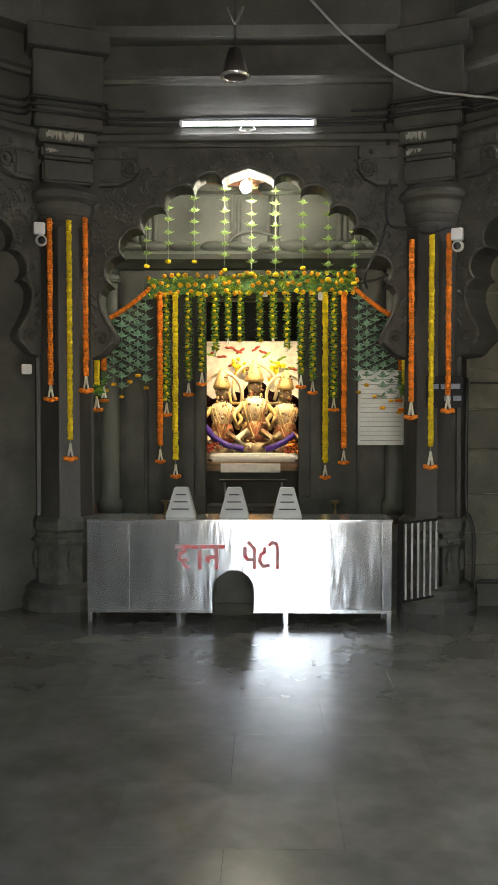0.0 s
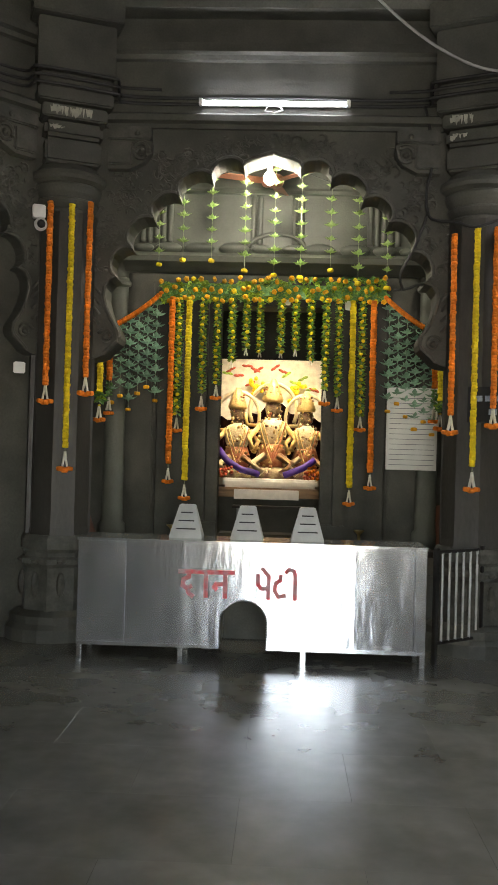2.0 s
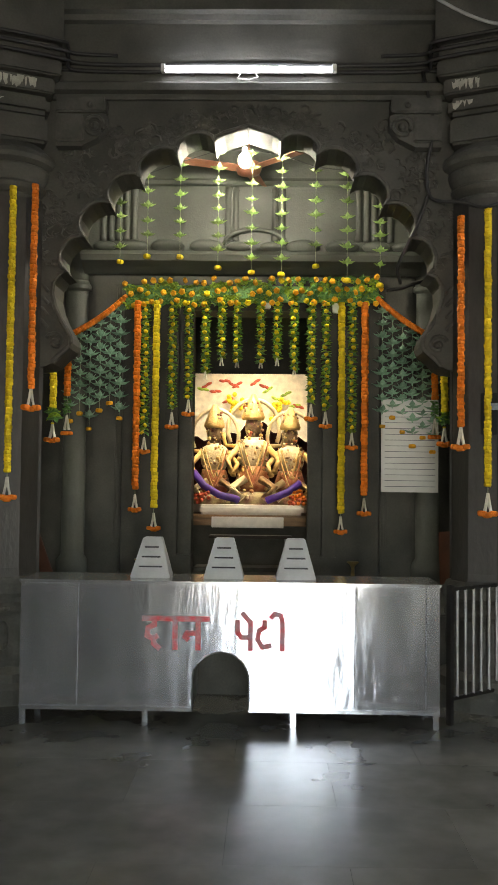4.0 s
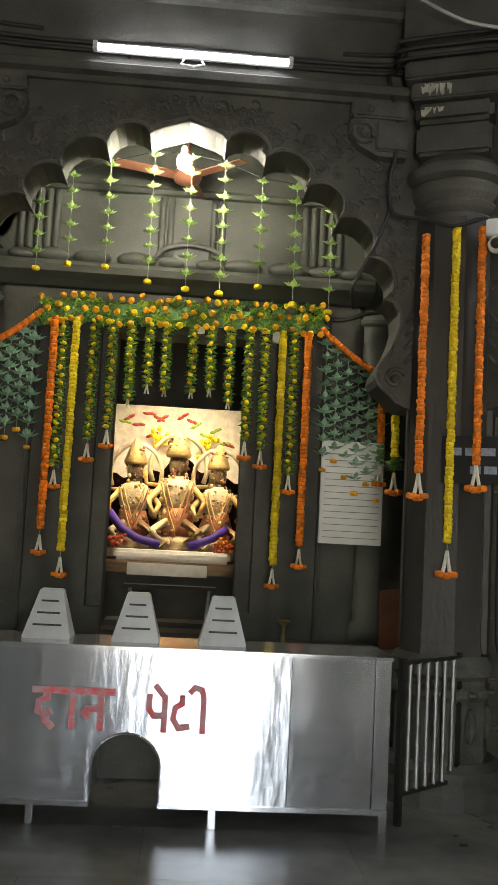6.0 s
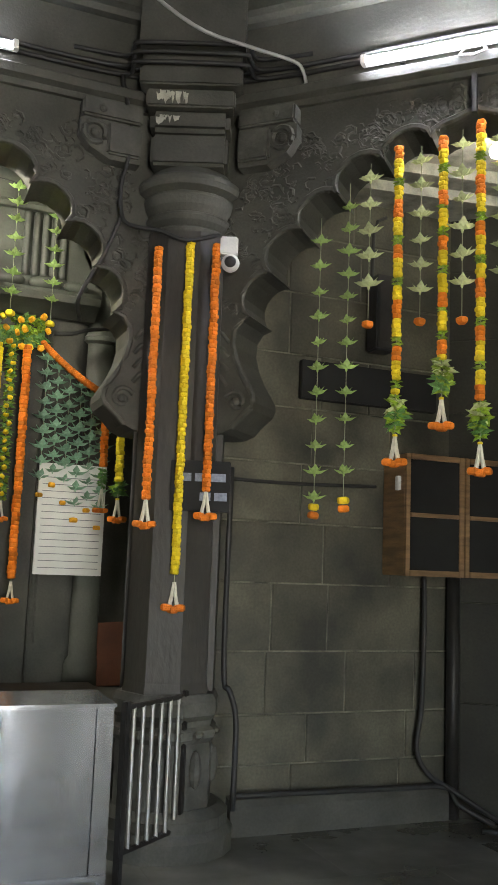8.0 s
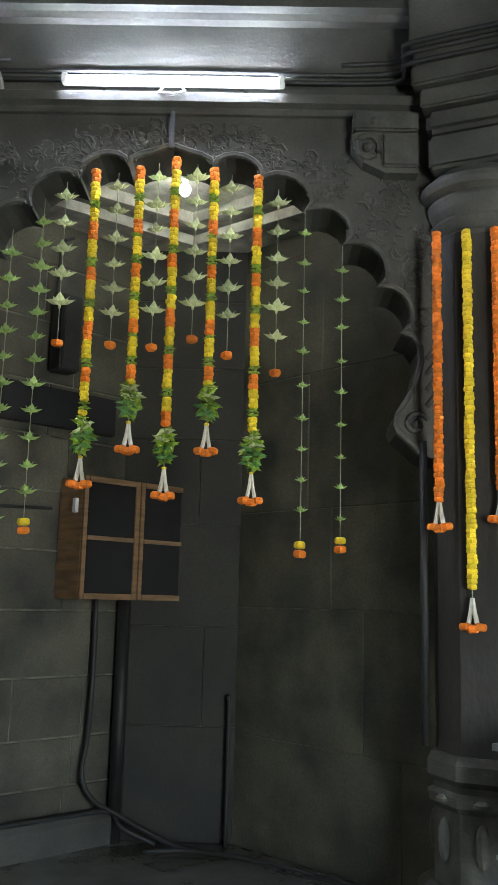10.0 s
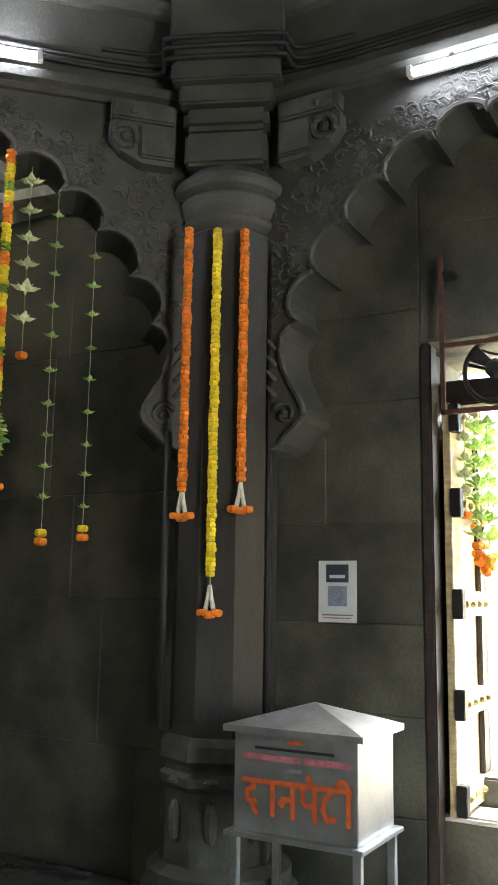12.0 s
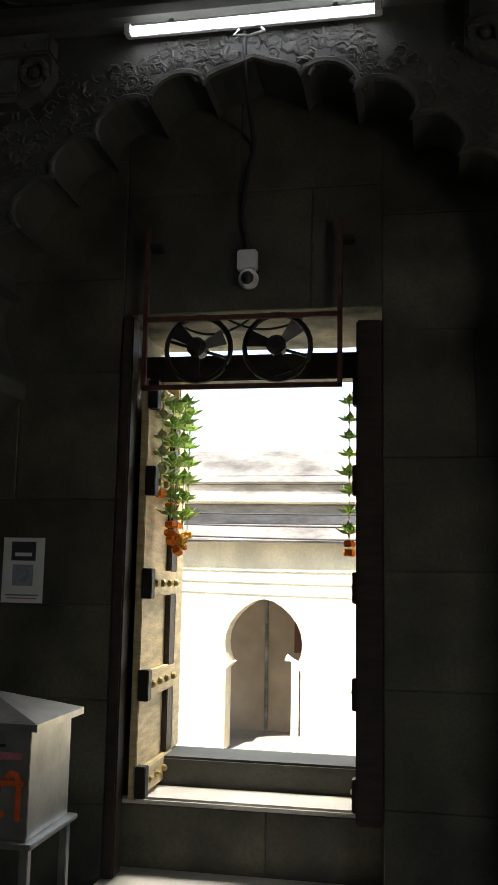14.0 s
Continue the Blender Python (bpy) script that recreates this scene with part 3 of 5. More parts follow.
# inner sanctum
bm = bmesh.new()
box(bm, -1.9, -1.6, VY + 0.35, VY + 3.2, 0, 3.8)
box(bm, 1.6, 1.9, VY + 0.35, VY + 3.2, 0, 3.8)
box(bm, -1.9, 1.9, VY + 3.2, VY + 3.5, 0, 3.8)
solo("wall_sanctum_inner", bm, STONE, at(0, 0, 0), "dark stone walls of the inner sanctum", kind="structure")
bm = bmesh.new()
box(bm, -1.9, 1.9, VY + 0.35, VY + 3.5, 3.8, 4.0)
solo("sanctum_ceiling", bm, STONE, at(0, 0, 0), "dark stone ceiling of the inner sanctum", kind="structure")
bm = bmesh.new()
box(bm, -1.6, 1.6, VY + 0.35, VY + 3.2, 0, 0.5)
box(bm, -0.55, 0.55, VY + 0.36, VY + 0.7, 0.5, 0.66, 0.01)
solo("sanctum_floor", bm, STONE, at(0, 0, 0), "raised stone floor and step of the sanctum", kind="structure")

# sanctum furniture
SY = A + 4.0
altar = thing("altar", at(0, SY, 0.5), "stone altar bench with brown edge and white cloth", "altar")
bm = bmesh.new()
box(bm, -0.95, 0.95, -0.2, 0.6, 0, 0.5, 0.01)
part("bench_body", bm, STONE, altar)
bm = bmesh.new()
box(bm, -1.0, 1.0, -0.28, 0.6, 0.5, 0.62, 0.012)
part("bench_top", bm, WOOD, altar, "brown wooden bench edge")
bm = bmesh.new()
box(bm, -0.45, 0.35, -0.30, -0.285, 0.48, 0.6, 0.004)
part("front_plate", bm, WHITECLOTH, altar, "white plate on the bench edge")
bm = bmesh.new()
box(bm, -0.6, 0.58, -0.24, 0.1, 0.62, 0.73, 0.03)
part("white_cloth", bm, WHITECLOTH, altar, "folded white cloth")
table = thing("steel_stand", at(0, VY + 0.75, 0.5), "small stand with steel legs before the altar", "stand")
for s in (-1, 1):
    bm = bmesh.new()
    tube(bm, [(s * 0.33, 0, 0), (s * 0.36, 0.05, 0.42)], 0.016)
    part("leg", bm, BARS, table)
bm = bmesh.new()
box(bm, -0.42, 0.42, -0.06, 0.1, 0.42, 0.45, 0.006)
part("stand_top", bm, DARKWOOD, table)
back = thing("backdrop", at(0, SY + 0.5, 1.12), "cream cloth backdrop with red and green leaf motifs", "backdrop")
bm = bmesh.new()
box(bm, -0.75, 0.68, 0, 0.04, 0, 1.67, 0.01)
part("cloth", bm, CREAM, back)
rnd = random.Random(5)
for i in range(15):
    bm = bmesh.new()
    x, z = -0.62 + (i * 0.37) % 1.22, rnd.uniform(1.28, 1.6)
    for s in (-1, 1):
        ball(bm, (s * 0.03, 0, 0.006 * s), 0.034, (1.3, 0.3, 0.55), 8, 5)
    m = part("leaf_motif", bm, REDCLOTH if i % 3 else LEAF, back)
    m.matrix_basis = at(x, -0.004, z) @ Matrix.Rotation(rnd.uniform(-0.6, 0.6), 4, "Y")


bm = bmesh.new()
n = 40
top = [(-0.74 + 1.42 * i / n, 2.0 + 0.2 * math.exp(-((-0.03 - 0.74 + 1.42 * i / n) / 0.25) ** 2) + 0.03 * math.sin(i * 1.1)) for i in range(n + 1)]
a, b = [bm.verts.new((x, 0.02 * math.sin(i * 0.9), z)) for i, (x, z) in enumerate(top)], [bm.verts.new((x, 0.03 * math.sin(i * 0.9), 1.23)) for i, (x, z) in enumerate(top)]
for i in range(n):
    bm.faces.new((a[i], a[i + 1], b[i + 1], b[i]))
bmesh.ops.solidify(bm, geom=list(bm.faces), thickness=0.012)
solo("drape", bm, MAROON, at(0, SY + 0.43, 0), "dark maroon brocade drape behind the statues", "cloth", smooth=True)


def statue(x, s, seed):
    """A plain gilded figure of stacked rounded masses with a ring behind, one mesh."""
    rn = random.Random(seed)
    bm = bmesh.new()
    lathe(bm, [(0.26, 0), (0.27, 0.05), (0.24, 0.1), (0.15, 0.12)], 18, sy=0.6, wave=0.03)
    lathe(bm, [(0.12, 0.1), (0.17, 0.2), (0.14, 0.3), (0.12, 0.36)], 18, sy=0.6, wave=0.05)
    lathe(bm, [(0.1, 0.34), (0.14, 0.42), (0.16, 0.52), (0.12, 0.6), (0.05, 0.64)], 18, sy=0.6)
    lathe(bm, [(0.03, 0.62), (0.075, 0.68), (0.085, 0.75), (0.07, 0.81)], 16, sy=0.8)
    lathe(bm, [(0.1, 0.8), (0.11, 0.83), (0.085, 0.9), (0.06, 0.97), (0.02, 1.05)], 14, sy=0.8, wave=0.08)
    for w, r in ((0.25, 0.022),):
        tube(bm, [(w * math.cos(a), 0.08, 0.72 + w * 1.15 * math.sin(a)) for a in [math.pi * (i / 14 * 1.3 - 0.15) for i in range(15)]], r, 8)
    for q in (-1, 1):
        tube(bm, [(q * 0.14, -0.02, 0.54), (q * 0.24, -0.05, 0.42), (q * 0.2, -0.13, 0.3)], 0.032, 8)
        tube(bm, [(q * 0.14, 0.0, 0.55), (q * 0.27, 0.0, 0.56), (q * 0.29, -0.04, 0.68)], 0.022, 8)
        tube(bm, [(q * 0.07, -0.08, 0.24), (q * 0.2, -0.14, 0.16), (q * 0.1, -0.17, 0.05)], 0.04, 8)
        for w, d in ((0.1, 0.3), (0.14, 0.42)):
            tube(bm, [(q * w * (1 - t), -0.1 - 0.04 * t, 0.58 - d * t * (1.25 - 0.25 * t)) for t in [i / 8 for i in range(9)]], 0.008, 6)
    for i in range(120):
        a, z = rn.uniform(-2.8, -0.35), rn.uniform(0.04, 0.98)
        r = 0.24 if z < 0.12 else 0.16 if z < 0.32 else 0.15 if z < 0.6 else 0.085
        ball(bm, (r * math.cos(a), r * 0.66 * math.sin(a), z), rn.uniform(0.008, 0.022), (rn.uniform(0.6, 1.3), 0.6, rn.uniform(0.6, 1.3)), 6, 4)
    return solo("statue", bm, GOLD, at(x, SY + 0.16, 1.23) @ Matrix.Scale(s, 4), "plain gilded seated statue with crown and ring behind", "statue", "altar statues", smooth=True)


statue(-0.45, 1.1, 3), statue(0.0, 1.22, 4), statue(0.43, 1.08, 6)
for pts in (((-0.68, 0, 0.36), (-0.55, -0.04, 0.2), (-0.38, -0.07, 0.1), (-0.2, -0.08, 0.06), (-0.16, -0.06, 0.04)), ((0.16, -0.06, 0.04), (0.26, -0.08, 0.08), (0.4, -0.07, 0.14), (0.54, -0.03, 0.24))):
    bm = bmesh.new()
    tube(bm, pts, 0.042, 10)
    solo("sash", bm, PURPLE, at(0, SY - 0.08, 1.24), "purple cloth sash draped at the statues' feet", "cloth", smooth=True)
for x, z in ((-0.27, 2.42), (0.27, 2.4)):
    f = thing("flower_bunch", at(x, SY + 0.44, z), "bunch of yellow flowers on the backdrop", "flowers")
    for i in range(16):
        bm = bmesh.new()
        ball(bm, (rnd.gauss(0, 0.05), rnd.uniform(-0.03, 0.02), rnd.gauss(0, 0.05)), 0.03, (1, 0.8, 1), 7, 5)
        part("blossom", bm, YELLOW, f)
for x, y, m in ((-0.56, -0.14, REDCLOTH), (0.5, -0.14, REDCLOTH), (0.52, -0.12, ORANGE)):
    f = thing("flower_heap", at(x, SY + y, 1.23), "heap of red and orange flowers on the altar", "flowers")
    bm = bmesh.new()
    for i in range(22):
        ball(bm, (rnd.gauss(0, 0.06), rnd.gauss(0, 0.03), rnd.uniform(0.01, 0.14) * (1 if m is REDCLOTH else 1.4)), 0.026, (1, 1, 0.8), 6, 4)
    part("blossoms", bm, m, f)

# ---- half-octagonal niche of the next face: its walls run square to the neighbouring faces
nl, nr = Vector((1.98, 4.2)), Vector((4.2, 1.98))
cl, cr = Vector((3.63, 4.2)), Vector((4.2, 3.63))


def flat_wall(name, p, q, thick, z1, m, label):
    d = (q - p)
    bm = bmesh.new()
    box(bm, 0, d.length, 0.012, thick, 0, z1)
    w = thing(name, Matrix.Translation((p.x, p.y, 0)) @ Matrix.Rotation(math.atan2(d.y, d.x), 4, "Z"), label, kind="structure")
    part("wall_core", bm, m, w)
    return w, d.length


niche_walls = [flat_wall("wall_niche_side", nl, cl + Vector((0.03, 0)), 0.3, 4.4, JOINT, "coursed basalt block wall with pale joints in the niche"),
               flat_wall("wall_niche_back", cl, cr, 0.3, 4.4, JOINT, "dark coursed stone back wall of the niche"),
               flat_wall("wall_niche_side", cr + Vector((0, 0.03)), nr, 0.3, 4.4, JOINT, "dark smooth block wall of the niche")]
bm = bmesh.new()
box(bm, -1.57, 1.57, 0.16, 1.0, 0, 4.6)
for s in (-1, 1):
    box(bm, s * 1.58, s * 1.9, 0.36, 0.95, 0, 4.59)
box(bm, -1.8, 1.8, 0.3, 1.0, 4.6, 4.8)
solo("wall_niche_plain", bm, STONE, F(-1), "dark stone back wall of the side niche", kind="structure")
bm = bmesh.new()
prism(bm, [(-1.7, 4.18), (1.7, 4.18), (1.7, 4.4), (-1.7, 4.4)], 0.3, 1.9)
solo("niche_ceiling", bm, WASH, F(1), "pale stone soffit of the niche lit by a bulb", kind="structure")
# stepped corbels that meet in a point at the back of the soffit
for z, d, th in ((4.10, 0.0, 0.08), (3.98, 0.1, 0.07)):
    bm = bmesh.new()
    for s in (-1, 1):
        vs = [(s * 1.5, 0.36), (s * 1.5, 1.7), (0.02, 1.7), (0.02, 1.22 + d), (s * 1.22, 0.36 + d * 0.4)]
        a, b = [bm.verts.new((x, y, z)) for x, y in vs], [bm.verts.new((x, y, z + th)) for x, y in vs]
        bm.faces.new(a), bm.faces.new(b)
        for i in range(5):
            bm.faces.new((a[i - 1], a[i], b[i], b[i - 1]))
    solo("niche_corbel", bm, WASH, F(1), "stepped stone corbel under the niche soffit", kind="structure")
bm = bmesh.new()
run(bm, [(0.02, 0), (-0.08, 0), (-0.08, 0.16), (-0.06, 0.2), (0.02, 0.22)], 2.12, 3.63)
solo("baseboard", bm, STONE, at(0, 4.2, 0), "low stone plinth course along the niche wall", kind="structure")

# ---- doorway face: smooth block wall behind the arch, deep doorway with sill
DW = 0.35
door_wall = thing("wall_doorway", F(2), "smooth dark block wall around the deep doorway", kind="structure")
bm = bmesh.new()
box(bm, -1.75, -0.72, DW + 0.012, DW + 0.8, 0, 4.6)
box(bm, 0.6, 1.75, DW + 0.012, DW + 0.8, 0, 4.6)
box(bm, -0.72, 0.6, DW + 0.012, DW + 0.8, 2.87, 4.6)
box(bm, -0.72, 0.6, DW + 0.22, DW + 0.8, -0.9, 0.42)
part("wall_core", bm, JOINT, door_wall)
bm = bmesh.new()
box(bm, -0.715, 0.595, DW + 0.19, DW + 0.47, 0.422, 0.457, 0.012)
part("sill", bm, SILL, door_wall, "worn stone sill, coloured paler for daylight")
bm = bmesh.new()
box(bm, -0.7, 0.58, DW + 0.475, DW + 0.78, 0.42, 0.6, 0.012)
part("threshold", bm, STONE, door_wall, "dark stone threshold")
bm = bmesh.new()
box(bm, -0.74, 0.62, DW - 0.16, DW + 0.215, 0.0, 0.122, 0.012)
part("low_step", bm, SILL, door_wall, "worn low step below the sill, coloured paler for daylight")
for s, x in ((-1, -0.72), (1, 0.6)):
    bm = bmesh.new()
    box(bm, x, x + (0.06 if s < 0 else -0.125), DW - 0.01, DW + 0.1, 0.126 if s < 0 else 0.44, 2.86 if s < 0 else 2.8, 0.008)
    part("door_frame", bm, DARKWOOD, door_wall)
    bm = bmesh.new()
    box(bm, x, x + (0.15 if s < 0 else -0.15), DW + 0.62, DW + 0.79, 0.6, 2.8, 0.01)
    part("outer_jamb", bm, PALEWOOD, door_wall, "pale weathered outer jamb")
bm = bmesh.new()
box(bm, -0.7, 0.58, DW + 0.3, DW + 0.42, 2.58, 2.72, 0.01)
part("cross_beam", bm, DARKWOOD, door_wall, "dark beam across the doorway")


def door_leaf(x, s):
    """A plank leaf folded back along the reveal, with ledges, panels and iron bosses."""
    d = thing("door_leaf", F(2) @ at(x, DW + 0.11, 0.458), "old teak door leaf with ledges and brass bosses, folded open", "door", "door leaves")
    bm = bmesh.new()
    box(bm, -0.02, 0.02, 0, 0.56, 0, 2.1, 0.004)
    part("planks", bm, PALEWOOD, d)
    for z in (0.02, 0.48, 0.98, 1.5, 1.95):
        bm = bmesh.new()
        box(bm, s * 0.02, s * 0.055, 0.02, 0.54, z, z + 0.13, 0.006)
        ledge = part("ledge", bm, PALEWOOD, d)
        for i in range(4):
            b = bmesh.new()
            ball(b, (s * 0.06, 0.09 + i * 0.13, z + 0.065), 0.02, (1.2, 1, 1), 8, 6)
            part("boss", b, BRASS, ledge)
        b = bmesh.new()
        box(b, s * 0.016, s * 0.07, -0.012, 0.05, z - 0.01, z + 0.14, 0.004)
        part("iron_strap", b, DARKIRON, ledge)
    bm = bmesh.new()
    box(bm, s * 0.02, s * 0.05, 0.42, 0.54, 0.15, 1.95, 0.006)
    part("stile", bm, DARKWOOD, d)
    return d


door_leaf(-0.62, 1), door_leaf(0.52, -1)

# fan cage hung in the door head
cage = thing("fan_cage", F(2) @ at(-0.09, DW - 0.06, 2.67), "red-brown iron frame with two small fans in the door head", "fan")
for x0, z0, x1, z1 in ((-0.49, 0.15, 0.49, 0.15), (-0.49, -0.2, 0.49, -0.2), (-0.49, -0.2, -0.49, 0.62), (0.49, -0.2, 0.49, 0.62)):
    bm = bmesh.new()
    box(bm, min(x0, x1) - 0.012, max(x0, x1) + 0.012, -0.012, 0.012, min(z0, z1) - 0.012, max(z0, z1) + 0.012, 0.003)
    part("frame_bar", bm, RUST, cage)
for s in (-1, 1):
    bm = bmesh.new()
    box(bm, s * 0.49 - 0.01, s * 0.49 + 0.07, -0.01, 0.08, 0.52, 0.55, 0.004)
    part("wall_hook", bm, DARKIRON, cage)
for x in (-0.22, 0.18):
    bm = bmesh.new()
    tube(bm, [(x + 0.165 * math.cos(a), 0.03, 0.165 * math.sin(a)) for a in [2 * math.pi * i / 28 for i in range(29)]], 0.014, 6)
    ring = part("fan_ring", bm, DARKIRON, cage)
    bm = bmesh.new()
    lathe(bm, [(0.02, -0.04), (0.045, -0.03), (0.05, 0.05), (0.03, 0.08)], 12)
    hub = part("motor", bm, BLACK, ring)
    hub.matrix_basis = at(x, 0.03, 0) @ Matrix.Rotation(math.pi / 2, 4, "X")
    for q in range(3):
        bm = bmesh.new()
        a = 0.5 + q * 2.094 + x
        c, s = math.cos(a), math.sin(a)
        prism(bm, [(x + 0.04 * c - 0.02 * s, 0.04 * s + 0.02 * c), (x + 0.14 * c - 0.055 * s, 0.14 * s + 0.055 * c), (x + 0.15 * c + 0.03 * s, 0.15 * s - 0.03 * c), (x + 0.04 * c + 0.02 * s, 0.04 * s - 0.02 * c)], 0.0, 0.008)
        part("fan_blade", bm, DARKIRON if q else BARS, ring)
    bm = bmesh.new()
    tube(bm, [(x - 0.16, 0.05, 0.05), (x + 0.16, 0.05, -0.05)], 0.008, 6)
    part("fan_strut", bm, DARKIRON, ring)
for p, q in (((-0.1, 0.06, 0.17), (0.3, 0.06, 0.15)), ((-0.3, 0.06, 0.12), (0.05, 0.06, 0.17))):
    bm = bmesh.new()
    tube(bm, sag(p, q, 0.06), 0.006, 6)
    part("wire", bm, CABLE, cage)

# ---- the court seen through the doorway
court = thing("court_building", at(13, 0, -0.95), "low cream limewashed arcade with weathered grey parapets", "building")


def court_wall():
    bm = bmesh.new()
    pts = []
    for cy in (3.8, 1.4, -1.6):
        r = 0.56
        pts += [(cy + 0.54, 0.03), (cy + 0.54, 1.15), (cy + 0.45, 1.24)]
        pts += [(cy + r * math.cos(a) * 1.0, 1.52 + r * math.sin(a) * (1 + 0.12 * max(0, math.sin(a)) ** 6)) for a in [-0.5 + (math.pi + 1.0) * i / 16 for i in range(17)]]
        pts += [(cy - 0.45, 1.24), (cy - 0.54, 1.15), (cy - 0.54, 0.03)]
    ring = [(7, 2.95), (7, 0)] + pts + [(-6, 0), (-6, 2.95)]
    a, b = [bm.verts.new((0, y, z)) for y, z in ring], [bm.verts.new((0.4, y, z)) for y, z in ring]
    bm.faces.new(a), bm.faces.new(b[::-1])
    for i in range(len(ring)):
        bm.faces.new((a[i - 1], a[i], b[i], b[i - 1]))
    return bm


part("arcade_wall", court_wall(), LIMEWASH, court)
bm = bmesh.new()
box(bm, 1.9, 2.1, -6, 7, 0, 3.0)
part("rear_wall", bm, SHADEWALL, court)
bm = bmesh.new()
box(bm, 1.84, 1.9, 0.95, 1.2, 1.25, 1.75)
part("small_window", bm, REDWOOD, court)
bm = bmesh.new()
tube(bm, [(1.86, 1.65, 0), (1.86, 1.66, 2.6)], 0.03)
part("drain_pipe", bm, GREYWASH, court)
for z0, z1, d in ((2.95, 3.2, 0.3), (3.2, 3.5, 0.1), (3.5, 3.62, 0.35), (3.62, 3.8, 0.05), (3.8, 3.9, 0.15), (3.9, 4.28, 0.05)):
    bm = bmesh.new()
    box(bm, -d, 2.1, -6, 7, z0, z1, 0.02)
    part("parapet_course", bm, GREYWASH if z0 != 3.5 else LIMEWASH, court, "stained grey parapet")
bm = bmesh.new()
for i in range(3):
    tube(bm, sag((-0.6, 6, 2.75 + 0.14 * i + 0.4), (-0.6, -5, 2.7 + 0.2 * i + 0.35), 0.12), 0.012, 5)
part("wires", bm, CABLE, court)
bm = bmesh.new()
tube(bm, [(-1.2, 0.78, 0), (-1.2, 0.78, 1.4), (-1.2, 0.9, 1.45)], 0.05)
solo("white_pipe", bm, WHITEP, at(13, 0, -0.95), "upright white pipe in the sunny court", "pipe")

# ---- lamps
def tube_light(k, z, drop):
    t = thing("tube_light", F(k) @ at(0, -0.1, z), "lit white fluorescent tube on a slim batten", "tube light", "hall tube lights")
    bm = bmesh.new()
    lathe(bm, [(0.016, -0.585), (0.018, -0.58), (0.018, 0.58), (0.016, 0.585)], 12)
    g = part("glass_tube", bm, TUBES[k], t, "glowing tube", smooth=True)
    g.matrix_basis = Matrix.Rotation(math.pi / 2, 4, "Y")
    bm = bmesh.new()
    box(bm, -0.62, 0.62, 0.025, 0.06, -0.012, 0.02, 0.006)
    part("batten", bm, WHITEP, t)
    for s in (-1, 1):
        bm = bmesh.new()
        box(bm, s * 0.6 - 0.015, s * 0.6 + 0.015, -0.02, 0.03, -0.025, 0.03, 0.004)
        part("lamp_holder", bm, WHITEP, t)
        bm = bmesh.new()
        box(bm, s * 0.4 - 0.012, s * 0.4 + 0.012, 0.05, 0.13, -0.01, 0.02 + drop, 0.003)
        part("fixing", bm, DARKIRON, t)
    bm = bmesh.new()
    tube(bm, [(-0.06, 0.04, -0.02), (-0.08, 0.02, -0.06), (0.0, 0.01, -0.075), (0.07, 0.02, -0.05), (0.05, 0.04, -0.02)], 0.006, 6)
    part("wire_loop", bm, WHITEP, t)


tube_light(0, 4.39, 0), tube_light(1, 4.36, 0), tube_light(2, 4.157, 0.06)
for k, x, y, z, top, glow in ((0, -0.04, 0.62, 4.0, 5.2, BULB), (1, 0.02, 0.6, 4.05, 4.18, BULB2)):
    b = thing("hanging_bulb", F(k) @ at(x, y, z), "lit bulb on a cord behind the arch crown", "bulb", "hanging bulbs")
    bm = bmesh.new()
    ball(bm, (0, 0, 0), 0.05 if k == 0 else 0.035, (1, 1, 1.2), 14, 10)
    part("bulb_glass", bm, glow, b, smooth=True)
    bm = bmesh.new()
    lathe(bm, [(0.014, 0.035), (0.022, 0.055), (0.022, 0.1), (0.012, 0.115)], 10)
    part("holder", bm, WHITEP, b)
    bm = bmesh.new()
    tube(bm, [(0, 0, 0.11), (0, 0, top - z)], 0.005, 6)
    part("cord", bm, CABLE, b)

# pendant lamp bowl on a long rod under the dome
PEND_Z = 3.33
pend = thing("pendant_lamp", at(0.03, 0.0, PEND_Z), "unlit pendant lamp bowl with shiny rim on a chain", "lamp")
bm = bmesh.new()
lathe(bm, [(0.012, 0.13), (0.03, 0.12), (0.045, 0.07), (0.058, 0.02), (0.06, 0.0), (0.056, 0.0), (0.03, -0.008)], 24)
part("bowl", bm, DARKIRON, pend, smooth=True)
bm = bmesh.new()
tube(bm, [(0.06 * math.cos(a), 0.06 * math.sin(a), 0.0) for a in [2 * math.pi * i / 28 for i in range(29)]], 0.009, 6)
part("rim", bm, STEEL, pend, "bright metal rim")
for s in (-1, 1):
    bm = bmesh.new()
    tube(bm, [(0, 0, 0.23), (s * 0.035, 0, 0.31)], 0.008, 6)
    part("clamp", bm, STEEL, pend)
bm = bmesh.new()
tube(bm, [(0, 0, 0.12), (0, 0, ZC + 2.95 - PEND_Z)], 0.007, 6)
part("rod", bm, DARKIRON, pend)

